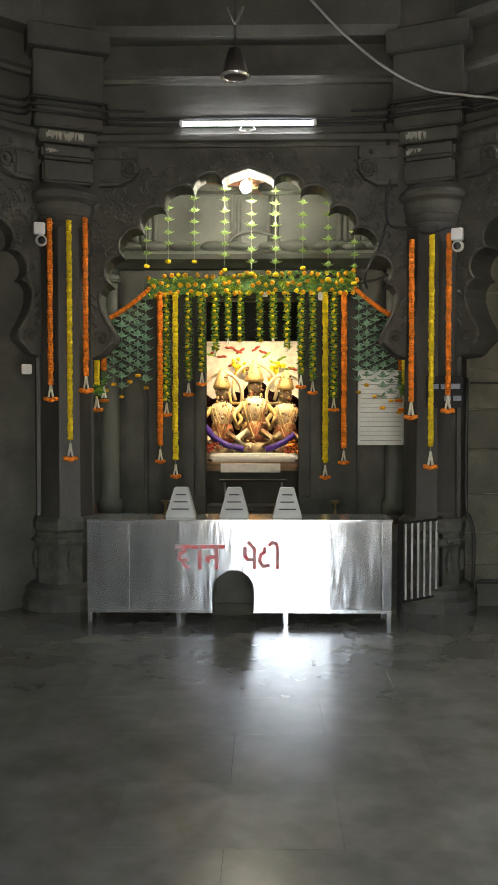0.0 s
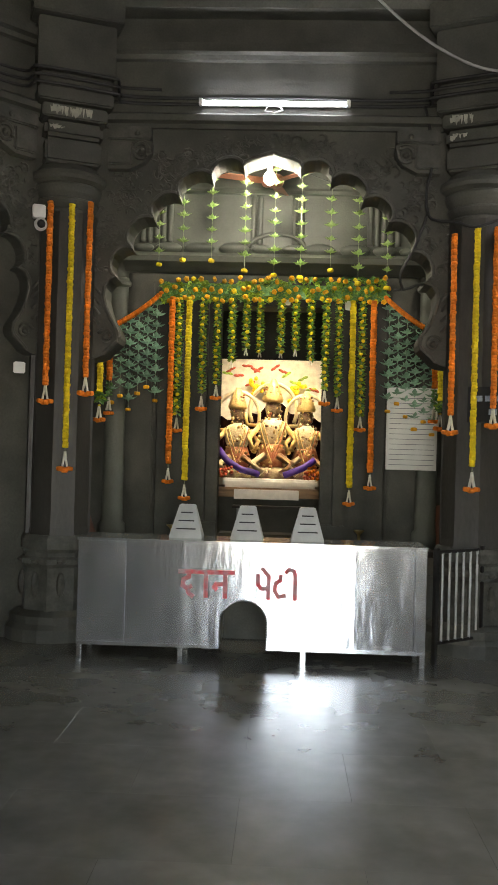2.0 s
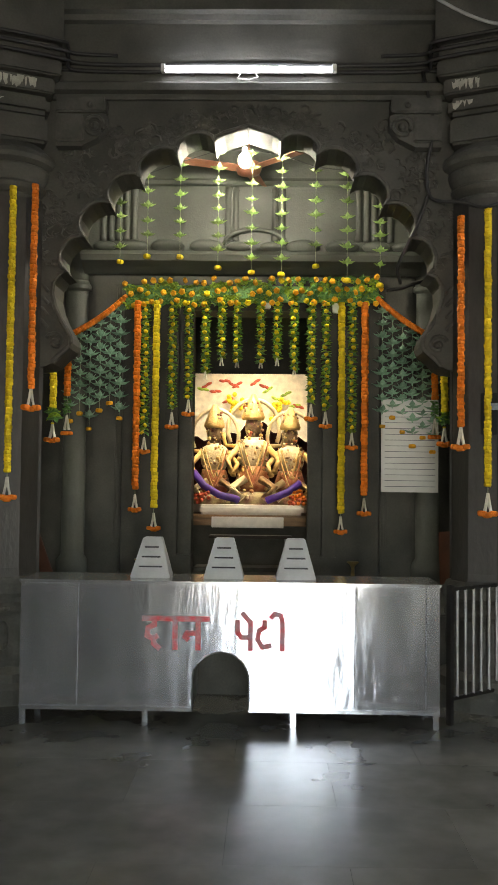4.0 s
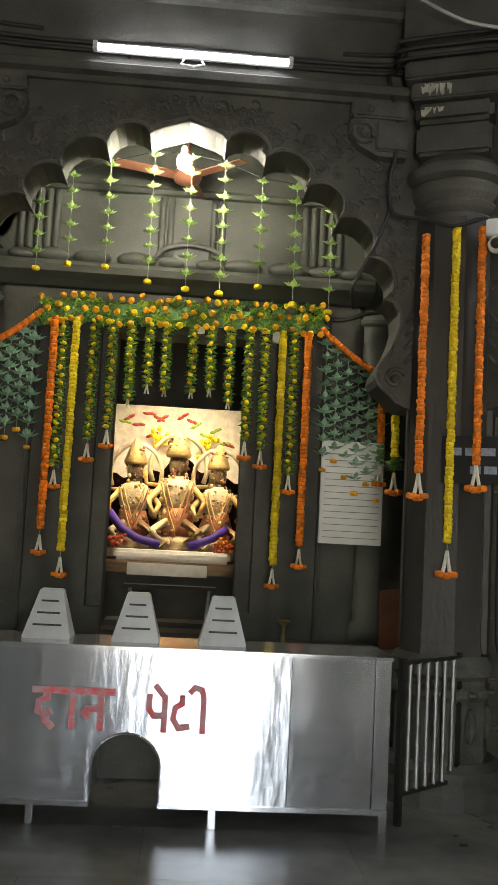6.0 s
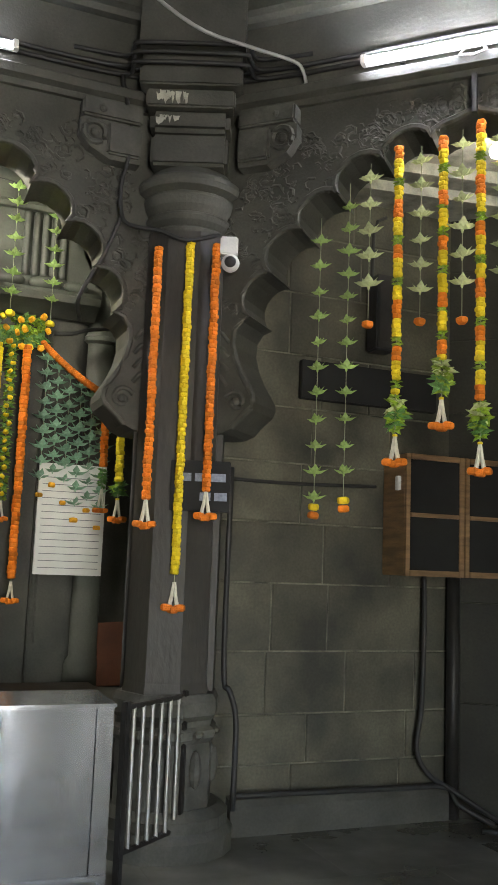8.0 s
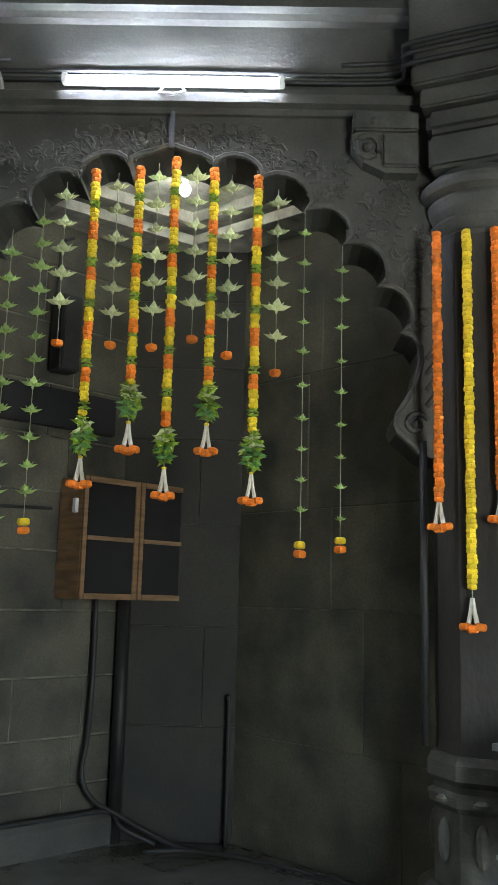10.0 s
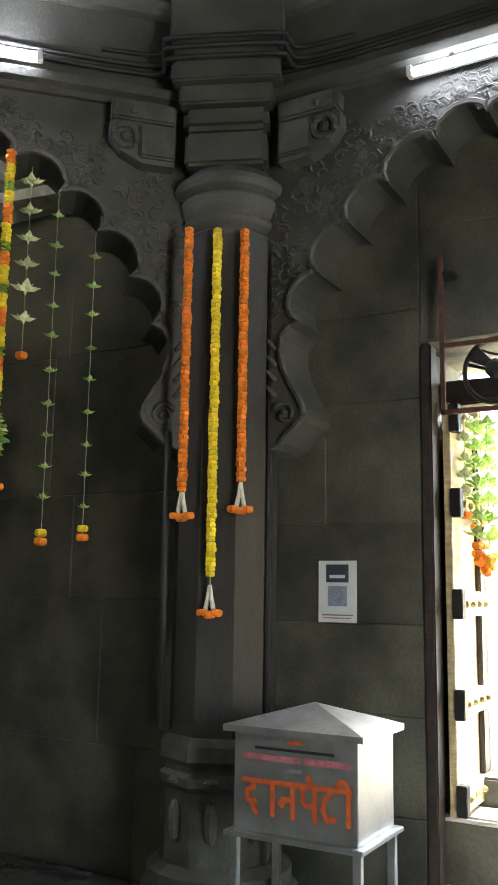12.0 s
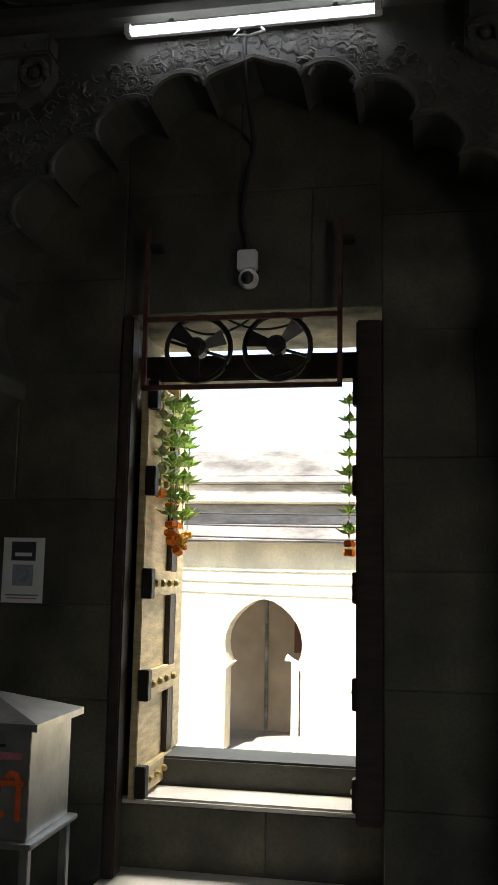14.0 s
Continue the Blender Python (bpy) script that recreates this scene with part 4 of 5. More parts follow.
# ceiling fan in the vestibule
fan = thing("ceiling_fan", at(-0.03, A + 1.5, 4.24), "brown ceiling fan at rest on its rod", "fan")
bm = bmesh.new()
lathe(bm, [(0.03, -0.06), (0.1, -0.04), (0.115, 0.0), (0.1, 0.05), (0.03, 0.08)], 18)
part("motor", bm, FANBROWN, fan, smooth=True)
bm = bmesh.new()
tube(bm, [(0, 0, 0.08), (0, 0, 0.98)], 0.012)
part("rod", bm, FANBROWN, fan)
for a in (-42, 78, 198):
    bm = bmesh.new()
    prism(bm, [(0.1, -0.004), (0.2, 0.0), (0.58, 0.004), (0.58, 0.012), (0.2, 0.008), (0.1, 0.004)], -0.06, 0.06)
    bl = part("blade", bm, FANBROWN, fan)
    bl.matrix_basis = Matrix.Rotation(radians(a), 4, "Z") @ Matrix.Rotation(radians(8), 4, "X")

# ---- the long steel donation box with an arched opening
dbox = thing("donation_box", at(-0.06, A - 0.72, 0), "long stainless steel donation box with arched cut-out and short legs", "donation box")
X0, X1, ZB, ZT2, DP = -1.29, 1.285, 0.105, 0.866, 0.42


def front_panel(x0, x1, tilt, name="front_panel"):
    bm = bmesh.new()
    box(bm, x0, x1, -0.004, 0.01, ZB, ZT2, 0.002)
    p = part(name, bm, BOXSTEEL, dbox)
    c = (x0 + x1) / 2
    p.matrix_basis = at(c, 0, 0) @ Matrix.Rotation(radians(tilt), 4, "Z") @ at(-c, 0, 0)


front_panel(X0, -0.935, 0.6), front_panel(0.77, 1.2, 1.0), front_panel(1.205, X1, 0)
bm = bmesh.new()
cx, hw, zs = -0.053, 0.172, 0.29
pts = [(-0.93, ZB), (cx - hw, ZB)] + [(cx + hw * math.cos(a), zs + hw * 0.95 * math.sin(a)) for a in [math.pi - math.pi * i / 16 for i in range(17)]] + [(cx + hw, ZB), (0.765, ZB), (0.765, ZT2), (-0.93, ZT2)]
prism(bm, pts, -0.006, 0.01)
part("front_panel", bm, BOXSTEEL, dbox, "wide centre sheet with arched cut-out")
bm = bmesh.new()
tube(bm, [(cx - hw, -0.008, ZB)] + [(cx + hw * math.cos(a), -0.008, zs + hw * 0.95 * math.sin(a)) for a in [math.pi - math.pi * i / 16 for i in range(17)]] + [(cx + hw, -0.008, ZB)], 0.006, 6)
part("opening_rim", bm, STEEL, dbox)
bm = bmesh.new()
prism(bm, [(cx - hw, ZB)] + [(cx + hw * math.cos(a), zs + hw * 0.95 * math.sin(a)) for a in [math.pi - math.pi * i / 16 for i in range(17)]] + [(cx + hw, ZB), (cx + hw + 0.01, ZB)] + [(cx + (hw + 0.01) * math.cos(a), zs + (hw + 0.01) * 0.95 * math.sin(a)) for a in [math.pi * i / 16 for i in range(17)]] + [(cx - hw - 0.01, ZB)], 0.011, DP)
part("opening_lining", bm, GALV, dbox)
for nm, a in (("top", (X0 - 0.01, X1 + 0.01, -0.015, DP + 0.01, ZT2, ZT2 + 0.018)), ("side_panel", (X0, X0 + 0.01, 0.011, DP, ZB, ZT2)), ("side_panel", (X1 - 0.01, X1, 0.011, DP, ZB, ZT2)),
              ("bottom", (X0, cx - hw - 0.012, 0.011, DP, ZB, ZB + 0.01)), ("bottom", (cx + hw + 0.012, X1, 0.011, DP, ZB, ZB + 0.01)), ("back_panel", (X0 + 0.01, cx - hw - 0.02, DP - 0.01, DP, ZB, ZT2)), ("back_panel", (cx + hw + 0.02, X1 - 0.01, DP - 0.01, DP, ZB, ZT2))):
    bm = bmesh.new()
    box(bm, *a, 0.003)
    part(nm, bm, STEEL, dbox)
for x0, x1 in ((X0, cx - hw), (cx + hw, X1)):
    bm = bmesh.new()
    box(bm, x0, x1, -0.014, 0.0, ZB - 0.012, ZB + 0.014, 0.003)
    part("bottom_rail", bm, STEEL, dbox)
for x in (X0 + 0.02, -0.515, 0.395, X1 - 0.02):
    for y in (0.01, DP - 0.04):
        bm = bmesh.new()
        box(bm, x - 0.018, x + 0.018, y - 0.015, y + 0.02, 0, ZB, 0.004)
        part("leg", bm, STEEL, dbox)
bm = lettering((("da", 0.95), ("aa", 0.75), ("na", 1.35)), -0.53, 0.475, 0.135, 0.18, 0.032, -0.009)
part("painted_letters", bm, REDPAINT, dbox, "worn red painted words")
bm = lettering((("mark", 0.0), ("pa", 0.95), ("ta", 0.8), ("ii", 0.9)), 0.02, 0.475, 0.135, 0.17, 0.03, -0.009, bar=False)
part("painted_letters", bm, REDPAINT, dbox, "worn red painted words")
# three slotted chutes on its top
for x in (-0.515, -0.05, 0.41):
    c = thing("coin_chute", at(-0.06 + x, A - 0.72 + 0.2, ZT2 + 0.018), "white metal coin chute with three slots on the box top", "chute", "coin chutes")
    bm = bmesh.new()
    a = [bm.verts.new(p) for p in ((-0.128, -0.06, 0), (0.128, -0.06, 0), (0.06, 0.05, 0.25), (-0.06, 0.05, 0.25))]
    b = [bm.verts.new(p) for p in ((-0.128, 0.16, 0), (0.128, 0.16, 0), (0.06, 0.14, 0.25), (-0.06, 0.14, 0.25))]
    bm.faces.new(a), bm.faces.new(b[::-1])
    for i in range(4):
        bm.faces.new((a[i - 1], a[i], b[i], b[i - 1]))
    bmesh.ops.bevel(bm, geom=list(bm.edges), offset=0.006, segments=2, affect="EDGES")
    part("body", bm, CHUTE, c)
    for z, w in ((0.07, 0.075), (0.13, 0.06), (0.19, 0.045)):
        bm = bmesh.new()
        y = -0.06 + 0.11 * z / 0.25
        box(bm, -w, w, y - 0.004, y + 0.006, z - 0.005, z + 0.005)
        part("slot", bm, BLACK, c)

# ---- barred gate between the box and the pillar
gate = thing("barred_gate", at(1.3, A - 0.6, 0) @ Matrix.Rotation(math.atan2(0.34, 0.42), 4, "Z"), "low steel gate with upright bars beside the box", "gate")
for x in (0.02, 0.54):
    bm = bmesh.new()
    box(bm, x - 0.018, x + 0.018, -0.018, 0.018, 0.0 if x < 0.3 else 0.1, 0.87, 0.004)
    part("post", bm, DARKIRON, gate)
for z in (0.16, 0.84):
    bm = bmesh.new()
    box(bm, 0.04, 0.525, -0.01, 0.01, z - 0.012, z + 0.012, 0.003)
    part("rail", bm, DARKIRON, gate)
for i in range(6):
    bm = bmesh.new()
    tube(bm, [(0.09 + i * 0.08, 0, 0.165), (0.09 + i * 0.08, 0, 0.835)], 0.011)
    part("bar", bm, BARS, gate)

# ---- small donation box on legs near the door
sb = thing("donation_box", F(2) @ at(-1.03, -0.29, 0), "galvanised steel donation box with pyramid lid on four legs", "donation box")
bm = bmesh.new()
box(bm, -0.295, 0.295, -0.21, 0.21, 0.52, 0.935, 0.003)
part("body", bm, GALV, sb)
bm = bmesh.new()
a = [bm.verts.new((x, y, 0.965)) for x, y in ((-0.335, -0.25), (0.335, -0.25), (0.335, 0.25), (-0.335, 0.25))]
b = [bm.verts.new((x, y, 0.937)) for x, y in ((-0.335, -0.25), (0.335, -0.25), (0.335, 0.25), (-0.335, 0.25))]
top = bm.verts.new((0, 0, 1.06))
for i in range(4):
    bm.faces.new((a[i - 1], a[i], top))
    bm.faces.new((a[i - 1], a[i], b[i], b[i - 1]))
bm.faces.new(b)
part("lid", bm, GALV, sb, "low pyramid sheet lid with folded edge")
bm = bmesh.new()
box(bm, -0.33, 0.33, -0.245, 0.245, 0.497, 0.519, 0.004)
part("base_tray", bm, GALV, sb)
for x in (-0.29, 0.29):
    for y in (-0.2, 0.2):
        bm = bmesh.new()
        box(bm, x - 0.018, x + 0.018, y - 0.018, y + 0.018, 0, 0.496, 0.003)
        part("leg", bm, GALV, sb)
bm = bmesh.new()
box(bm, -0.19, 0.19, -0.213, -0.2, 0.868, 0.88)
part("slot", bm, BLACK, sb)
bm = bmesh.new()
box(bm, -0.03, 0.035, -0.2135, -0.2, 0.9, 0.915)
part("small_label", bm, ORANGEPAINT, sb)
bm = bmesh.new()
for x0, x1 in ((-0.25, -0.08), (-0.07, 0.03), (0.05, 0.26)):
    box(bm, x0, x1, -0.2125, -0.2, 0.822, 0.848)
part("pink_line", bm, PINKINK, sb, "faded pink line of small writing")
bm = bmesh.new()
box(bm, -0.05, 0.04, -0.2125, -0.2, 0.78, 0.8)
part("dark_line", bm, INK, sb)
bm = lettering((("da", 0.95), ("aa", 0.7), ("na", 1.05), ("mark", 0.0), ("pa", 1.0), ("ta", 0.85), ("ii", 0.75)), -0.245, 0.6, 0.099, 0.135, 0.022, -0.2118)
part("painted_letters", bm, ORANGEPAINT, sb, "large red and orange painted word")

# ---- notices and fittings
pst = thing("notice", F(2) @ at(-1.195, DW - 0.002, 1.395), "white printed notice taped to the door wall", "notice")
bm = bmesh.new()
box(bm, -0.11, 0.11, -0.004, 0.0, 0, 0.325)
part("sheet", bm, PAPER, pst)
for a, m in (((-0.065, 0.065, 0.21, 0.305), DARKINK), ((-0.055, 0.055, 0.085, 0.19), BLUEINK), ((-0.09, 0.09, 0.035, 0.042), INK), ((-0.08, 0.08, 0.02, 0.026), PINKINK), ((-0.045, 0.045, 0.232, 0.25), PAPER)):
    bm = bmesh.new()
    box(bm, a[0], a[1], -0.0055 if m is not PAPER else -0.0062, -0.004, a[2], a[3])
    part("print", bm, m, pst)
lst = thing("notice_board", at(1.465, VY - 0.135, 1.415), "white ruled list sheet on the vestibule wall", "notice")
bm = bmesh.new()
box(bm, -0.26, 0.26, -0.01, 0.03, 0, 0.85, 0.003)
part("sheet", bm, PAPER, lst)
for i in range(14):
    bm = bmesh.new()
    box(bm, -0.23, 0.23, -0.012, -0.01, 0.05 + i * 0.053, 0.055 + i * 0.053)
    part("ruled_line", bm, INK, lst)
sign = thing("sign_board", F(0.5) @ at(0.155, 0.078, 1.83), "black sign board with two lines of white writing", "sign")
bm = bmesh.new()
box(bm, -0.165, 0.165, -0.02, 0.012, 0, 0.28, 0.004)
part("board", bm, BOARD, sign)
for z, spans in ((0.165, ((-0.12, -0.05), (-0.03, 0.04), (0.06, 0.14))), (0.06, ((0.0, 0.06), (0.08, 0.15)))):
    for x0, x1 in spans:
        bm = bmesh.new()
        box(bm, x0, x1, -0.022, -0.02, z, z + 0.045)
        part("writing", bm, BLUEINK, sign)


def cctv(m, arm):
    c = thing("security_camera", m, "white box and dome security camera on the stone", "camera", "security cameras")
    bm = bmesh.new()
    box(bm, -0.05, 0.05, -0.05, 0.02, 0.0, 0.105, 0.008)
    part("junction_box", bm, WHITEP, c)
    bm = bmesh.new()
    ball(bm, (0.012, -0.05, -0.055), 0.052, (1, 1, 1), 16, 10)
    part("dome", bm, WHITEP, c, smooth=True)
    bm = bmesh.new()
    ball(bm, (0.012, -0.082, -0.058), 0.034, (1, 1, 1), 14, 8)
    part("lens", bm, BLACK, c, smooth=True)


cctv(F(0.5) @ at(0.26, 0.07, 3.285), 0)
cctv(F(-0.5) @ at(-0.26, 0.07, 3.35), 0)
cctv(F(2) @ at(-0.07, DW + 0.0, 3.07), 0)
bm = bmesh.new()
box(bm, -0.045, 0.045, -0.03, 0.02, 0, 0.09, 0.008)
solo("switch_box", bm, WHITEP, F(-0.5) @ at(-0.36, 0.2, 2.13), "small white switch box on the pillar side", "switch")

# wall cabinet in the niche
cab = thing("wall_cabinet", at(3.53, 3.91, 1.52), "brown wooden wall cabinet with four dark glass panes", "cabinet")
bm = bmesh.new()
box(bm, -0.4, 0.47, 0.02, 0.285, 0, 0.76, 0.006)
part("body", bm, WOOD, cab)
for x0, x1 in ((-0.4, 0.03), (0.04, 0.47)):
    bm = bmesh.new()
    box(bm, x0, x0 + 0.03, 0.0, 0.019, 0, 0.76, 0.002)
    d = part("door", bm, WOOD, cab, "glazed cabinet door")
    for a in ((x1 - 0.035, x1, 0, 0.76), (x0 + 0.036, x1 - 0.036, 0, 0.035), (x0 + 0.036, x1 - 0.036, 0.725, 0.76), (x0 + 0.036, x1 - 0.036, 0.365, 0.39)):
        bm = bmesh.new()
        box(bm, a[0], a[1], 0.0, 0.019, a[2], a[3], 0.002)
        part("frame_bar", bm, WOOD, d)
    for z0, z1 in ((0.036, 0.364), (0.391, 0.724)):
        bm = bmesh.new()
        box(bm, x0 + 0.036, x1 - 0.036, 0.008, 0.012, z0, z1)
        part("pane", bm, GLASS, d)
bm = bmesh.new()
box(bm, -0.425, -0.401, 0.06, 0.1, 0.53, 0.62, 0.004)
part("latch", bm, WHITEP, cab)
# plank, box speaker, pipes and cables in the niche
bm = bmesh.new()
box(bm, -0.5, 0.5, -0.05, 0.0, 0, 0.25, 0.006)
solo("wooden_plank", bm, BOARD, at(3.0, 4.195, 2.6), "long dark wooden plank fixed to the niche wall", "plank")
spk = thing("column_speaker", at(3.04, 4.17, 2.95), "narrow black column speaker on a curved bracket", "speaker")
bm = bmesh.new()
box(bm, -0.075, 0.075, -0.14, 0.0, 0, 0.5, 0.01)
part("cabinet", bm, BLACK, spk)
bm = bmesh.new()
box(bm, -0.06, 0.06, -0.146, -0.139, 0.05, 0.46, 0.004)
part("grille", bm, DARKIRON, spk)
bm = bmesh.new()
tube(bm, [(-0.05, -0.02, 0.49), (-0.05, -0.03, 0.8), (-0.02, -0.03, 0.9), (0.06, 0.0, 0.95)], 0.012)
part("bracket", bm, CABLE, spk)


def smooth_line(pts):
    """A rounded line through the points."""
    p = [Vector(q) for q in pts]
    if len(p) < 3:
        return p
    p = [2 * p[0] - p[1]] + p + [2 * p[-1] - p[-2]]
    out = []
    for a, b, c, d in zip(p, p[1:], p[2:], p[3:]):
        for i in range(5):
            t = i / 5
            out.append(0.5 * (2 * b + (c - a) * t + (2 * a - 5 * b + 4 * c - d) * t * t + (3 * b - a - 3 * c + d) * t ** 3))
    return out + [p[-2]]


def cable(name, pts, r, m, label, cat="cable"):
    bm = bmesh.new()
    tube(bm, smooth_line(pts), r, 8)
    return solo(name, bm, m, at(0, 0, 0), label, cat, smooth=True)


cable("wall_pipe", [(2.05, 4.16, 2.06), (2.5, 4.17, 2.06), (3.06, 4.17, 2.08)], 0.012, CABLE, "thin black pipe along the niche wall", "pipe")
cable("floor_cable", [(2.12, 4.08, 0.24), (2.6, 4.09, 0.23), (3.2, 4.09, 0.22), (3.55, 4.08, 0.21), (3.6, 4.0, 0.12), (3.75, 3.85, 0.03)], 0.016, CABLE, "black cable along the foot of the niche wall")
cable("hanging_cable", [(3.42, 4.15, 1.52), (3.42, 4.14, 1.2), (3.4, 4.13, 0.7), (3.36, 4.12, 0.45), (3.42, 4.08, 0.3), (3.58, 4.05, 0.2), (3.8, 3.7, 0.04), (4.02, 3.3, 0.02)], 0.016, CABLE, "black cable hanging below the cabinet")
cable("corner_pipe", [(3.64, 4.14, 0), (3.64, 4.14, 1.52)], 0.045, DARKIRON, "dark upright pipe in the niche corner", "pipe")
cable("thin_pipe", [(4.13, 3.62, 0.0), (4.13, 3.62, 0.85), (4.12, 3.63, 0.9)], 0.014, CABLE, "thin black pipe in the niche corner", "pipe")
cable("floor_cable", [(3.62, 3.8, 0.02), (3.85, 3.6, 0.025), (4.0, 3.3, 0.02), (4.08, 2.9, 0.018), (4.1, 2.5, 0.02)], 0.013, CABLE, "black cable lying along the niche floor")
f1 = F(1)
cable("pillar_cable", [F(0.5) @ Vector(p) for p in ((0.32, 0.25, 2.1), (0.32, 0.24, 1.0), (0.36, 0.2, 0.86), (0.4, 0.18, 0.7), (0.4, 0.18, 0.24))], 0.016, CABLE, "black cable down the pillar side")
cable("white_cable", [f1 @ Vector(p) for p in ((-0.96, -0.02, 4.28), (-0.97, -0.06, 4.38), (-1.02, -0.1, 4.44), (-1.22, -0.25, 4.48), (-1.5, -0.45, 4.56), (-1.8, -0.75, 4.8), (-2.1, -1.1, 5.2), (-2.4, -1.45, 5.75), (-2.7, -1.9, 6.6))], 0.011, GREYCORD, "pale grey cable slung from the ceiling to the lintel")
for k in (0, 1, 2):
    for dz in (0.0, 0.05):
        cable("lintel_cable", [F(k) @ Vector(p) for p in ((-1.45, -0.03, 4.42 + dz), (-0.9, -0.025, 4.4 + dz), (0.0, -0.02, 4.41 + dz), (0.9, -0.025, 4.4 + dz), (1.45, -0.03, 4.42 + dz))], 0.014, CABLE, "black cable run along the lintel")
for k in (-0.5, 0.5, 1.5):
    for z, q in ((4.405, 0.0), (4.46, 0.012), (4.525, 0.0)):
        cable("pillar_band_cable", [F(k) @ Vector(p) for p in ((-0.7, 0.04, z), (-0.4, 0.12, z), (-0.34, 0.02, z), (-0.3, -0.02 - q, z + 0.003), (0, -0.02 - q, z + 0.006), (0.3, -0.02 - q, z), (0.34, 0.02, z), (0.4, 0.12, z), (0.7, 0.04, z))], 0.013, CABLE, "black cables bent round the pillar head")
cable("draped_cable", [F(0.5) @ Vector(p) for p in ((-0.42, 0.12, 4.4), (-0.34, 0.1, 4.0), (-0.38, 0.08, 3.7), (-0.36, 0.07, 3.5), (-0.28, 0.05, 3.44), (-0.14, 0.05, 3.42), (0.02, 0.03, 3.36), (0.2, 0.06, 3.41))], 0.013, CABLE, "black cable draped round the pillar under the capital")
cable("draped_cable", [F(0.5) @ Vector(p) for p in ((-0.36, 0.07, 3.52), (-0.46, 0.12, 3.3), (-0.6, 0.16, 3.05), (-0.62, 0.3, 2.95))], 0.013, CABLE, "black cable draped from the pillar into the arch")
cable("vestibule_cable", [(1.22, VY - 0.3, 3.24), (1.36, VY - 0.3, 3.26), (1.48, VY - 0.28, 3.31), (1.62, VY - 0.26, 3.34), (1.98, VY - 0.3, 3.4)], 0.016, CABLE, "black cable slung across the vestibule corner")
cable("pillar_pipe", [F(1.5) @ Vector(p) for p in ((-0.29, 0.2, 0.86), (-0.29, 0.2, 2.38))], 0.02, CABLE, "black conduit down the pillar side", "pipe")
cable("pillar_pipe", [F(1.5) @ Vector(p) for p in ((0.24, 0.24, 0.86), (0.24, 0.24, 3.4))], 0.012, DARKIRON, "thin dark conduit down the pillar side", "pipe")
cable("camera_cable", [F(2) @ Vector(p) for p in ((-0.04, -0.02, 4.2), (-0.04, 0.02, 3.95), (-0.05, DW - 0.02, 3.75), (-0.08, DW - 0.015, 3.6), (-0.1, DW - 0.015, 3.4), (-0.07, DW - 0.015, 3.18))], 0.012, CABLE, "cable drooping to the camera above the door")
bm = bmesh.new()
box(bm, -0.015, 0.015, -0.03, 0.0, 0, 0.22, 0.003)
solo("hook_rod", bm, DARKIRON, F(1) @ at(0.0, -0.03, 3.98), "short dark rod at the arch crown", "rod")

# things on the vestibule platform
bm = bmesh.new()
lathe(bm, [(0.06, 0), (0.1, 0.03), (0.11, 0.05), (0.1, 0.05), (0.06, 0.015)], 20)
solo("bowl", bm, BLUEBOWL, at(-1.42, VY - 0.25, 0.58), "small blue plastic bowl on the platform", "bowl", smooth=True)
bm = bmesh.new()
lathe(bm, [(0.05, 0), (0.1, 0.015), (0.11, 0.025), (0.1, 0.022), (0.05, 0.008)], 20)
solo("plate", bm, STEEL, at(1.38, VY - 0.2, 0.58), "small shiny steel plate on the platform", "plate", smooth=True)
bm = bmesh.new()
box(bm, -0.13, 0.13, -0.02, 0.02, 0, 0.48, 0.006)
solo("leaning_board", bm, REDWOOD, at(1.86, VY - 0.18, 0.59) @ Matrix.Rotation(radians(-10), 4, "X") @ Matrix.Rotation(radians(-35), 4, "Z"), "red-brown board leaning in the vestibule corner", "board")
bm = bmesh.new()
box(bm, -0.05, 0.05, -0.015, 0.015, 0, 0.55, 0.005)
solo("leaning_board", bm, REDWOOD, at(-1.7, VY - 0.6, 0.59) @ Matrix.Rotation(radians(-20), 4, "Y"), "narrow brown plank leaning by the vestibule wall", "board")
bm = bmesh.new()
box(bm, -0.35, 0.35, -0.2, 0.2, 0, 0.06, 0.01)
solo("low_table", bm, DARKWOOD, at(1.3, VY - 0.5, 0.58), "low dark wooden stool board", "table")
for x in (-0.98, 0.94):
    l = thing("oil_lamp", at(x, VY - 0.25, 0.58), "small brass oil lamp on the platform", "oil lamp", "oil lamps")
    bm = bmesh.new()
    lathe(bm, [(0.06, 0), (0.06, 0.015), (0.02, 0.03), (0.015, 0.16), (0.03, 0.18), (0.055, 0.2), (0.05, 0.21), (0.02, 0.2)], 16)
    part("stand", bm, BRASS, l, smooth=True)
for x, z in ((0.13, 3.1), (0.8, 3.06)):
    bm = bmesh.new()
    box(bm, -0.05, 0.05, -0.05, 0.02, 0, 0.09, 0.008)
    solo("sensor_box", bm, WHITEP, at(x, VY - 0.1, z), "small white box on the door lintel", "box")

# ---- flowers and leaves that the garlands share
def marigold(name, m, r=0.029, h=0.034):
    bm = bmesh.new()
    lathe(bm, [(r * 0.75, -h / 2), (r * 0.97, -h * 0.3), (r, 0.0), (r * 0.95, h * 0.32), (r * 0.7, h / 2)], 10, wave=0.09)
    return mesh_of(name, bm, m)


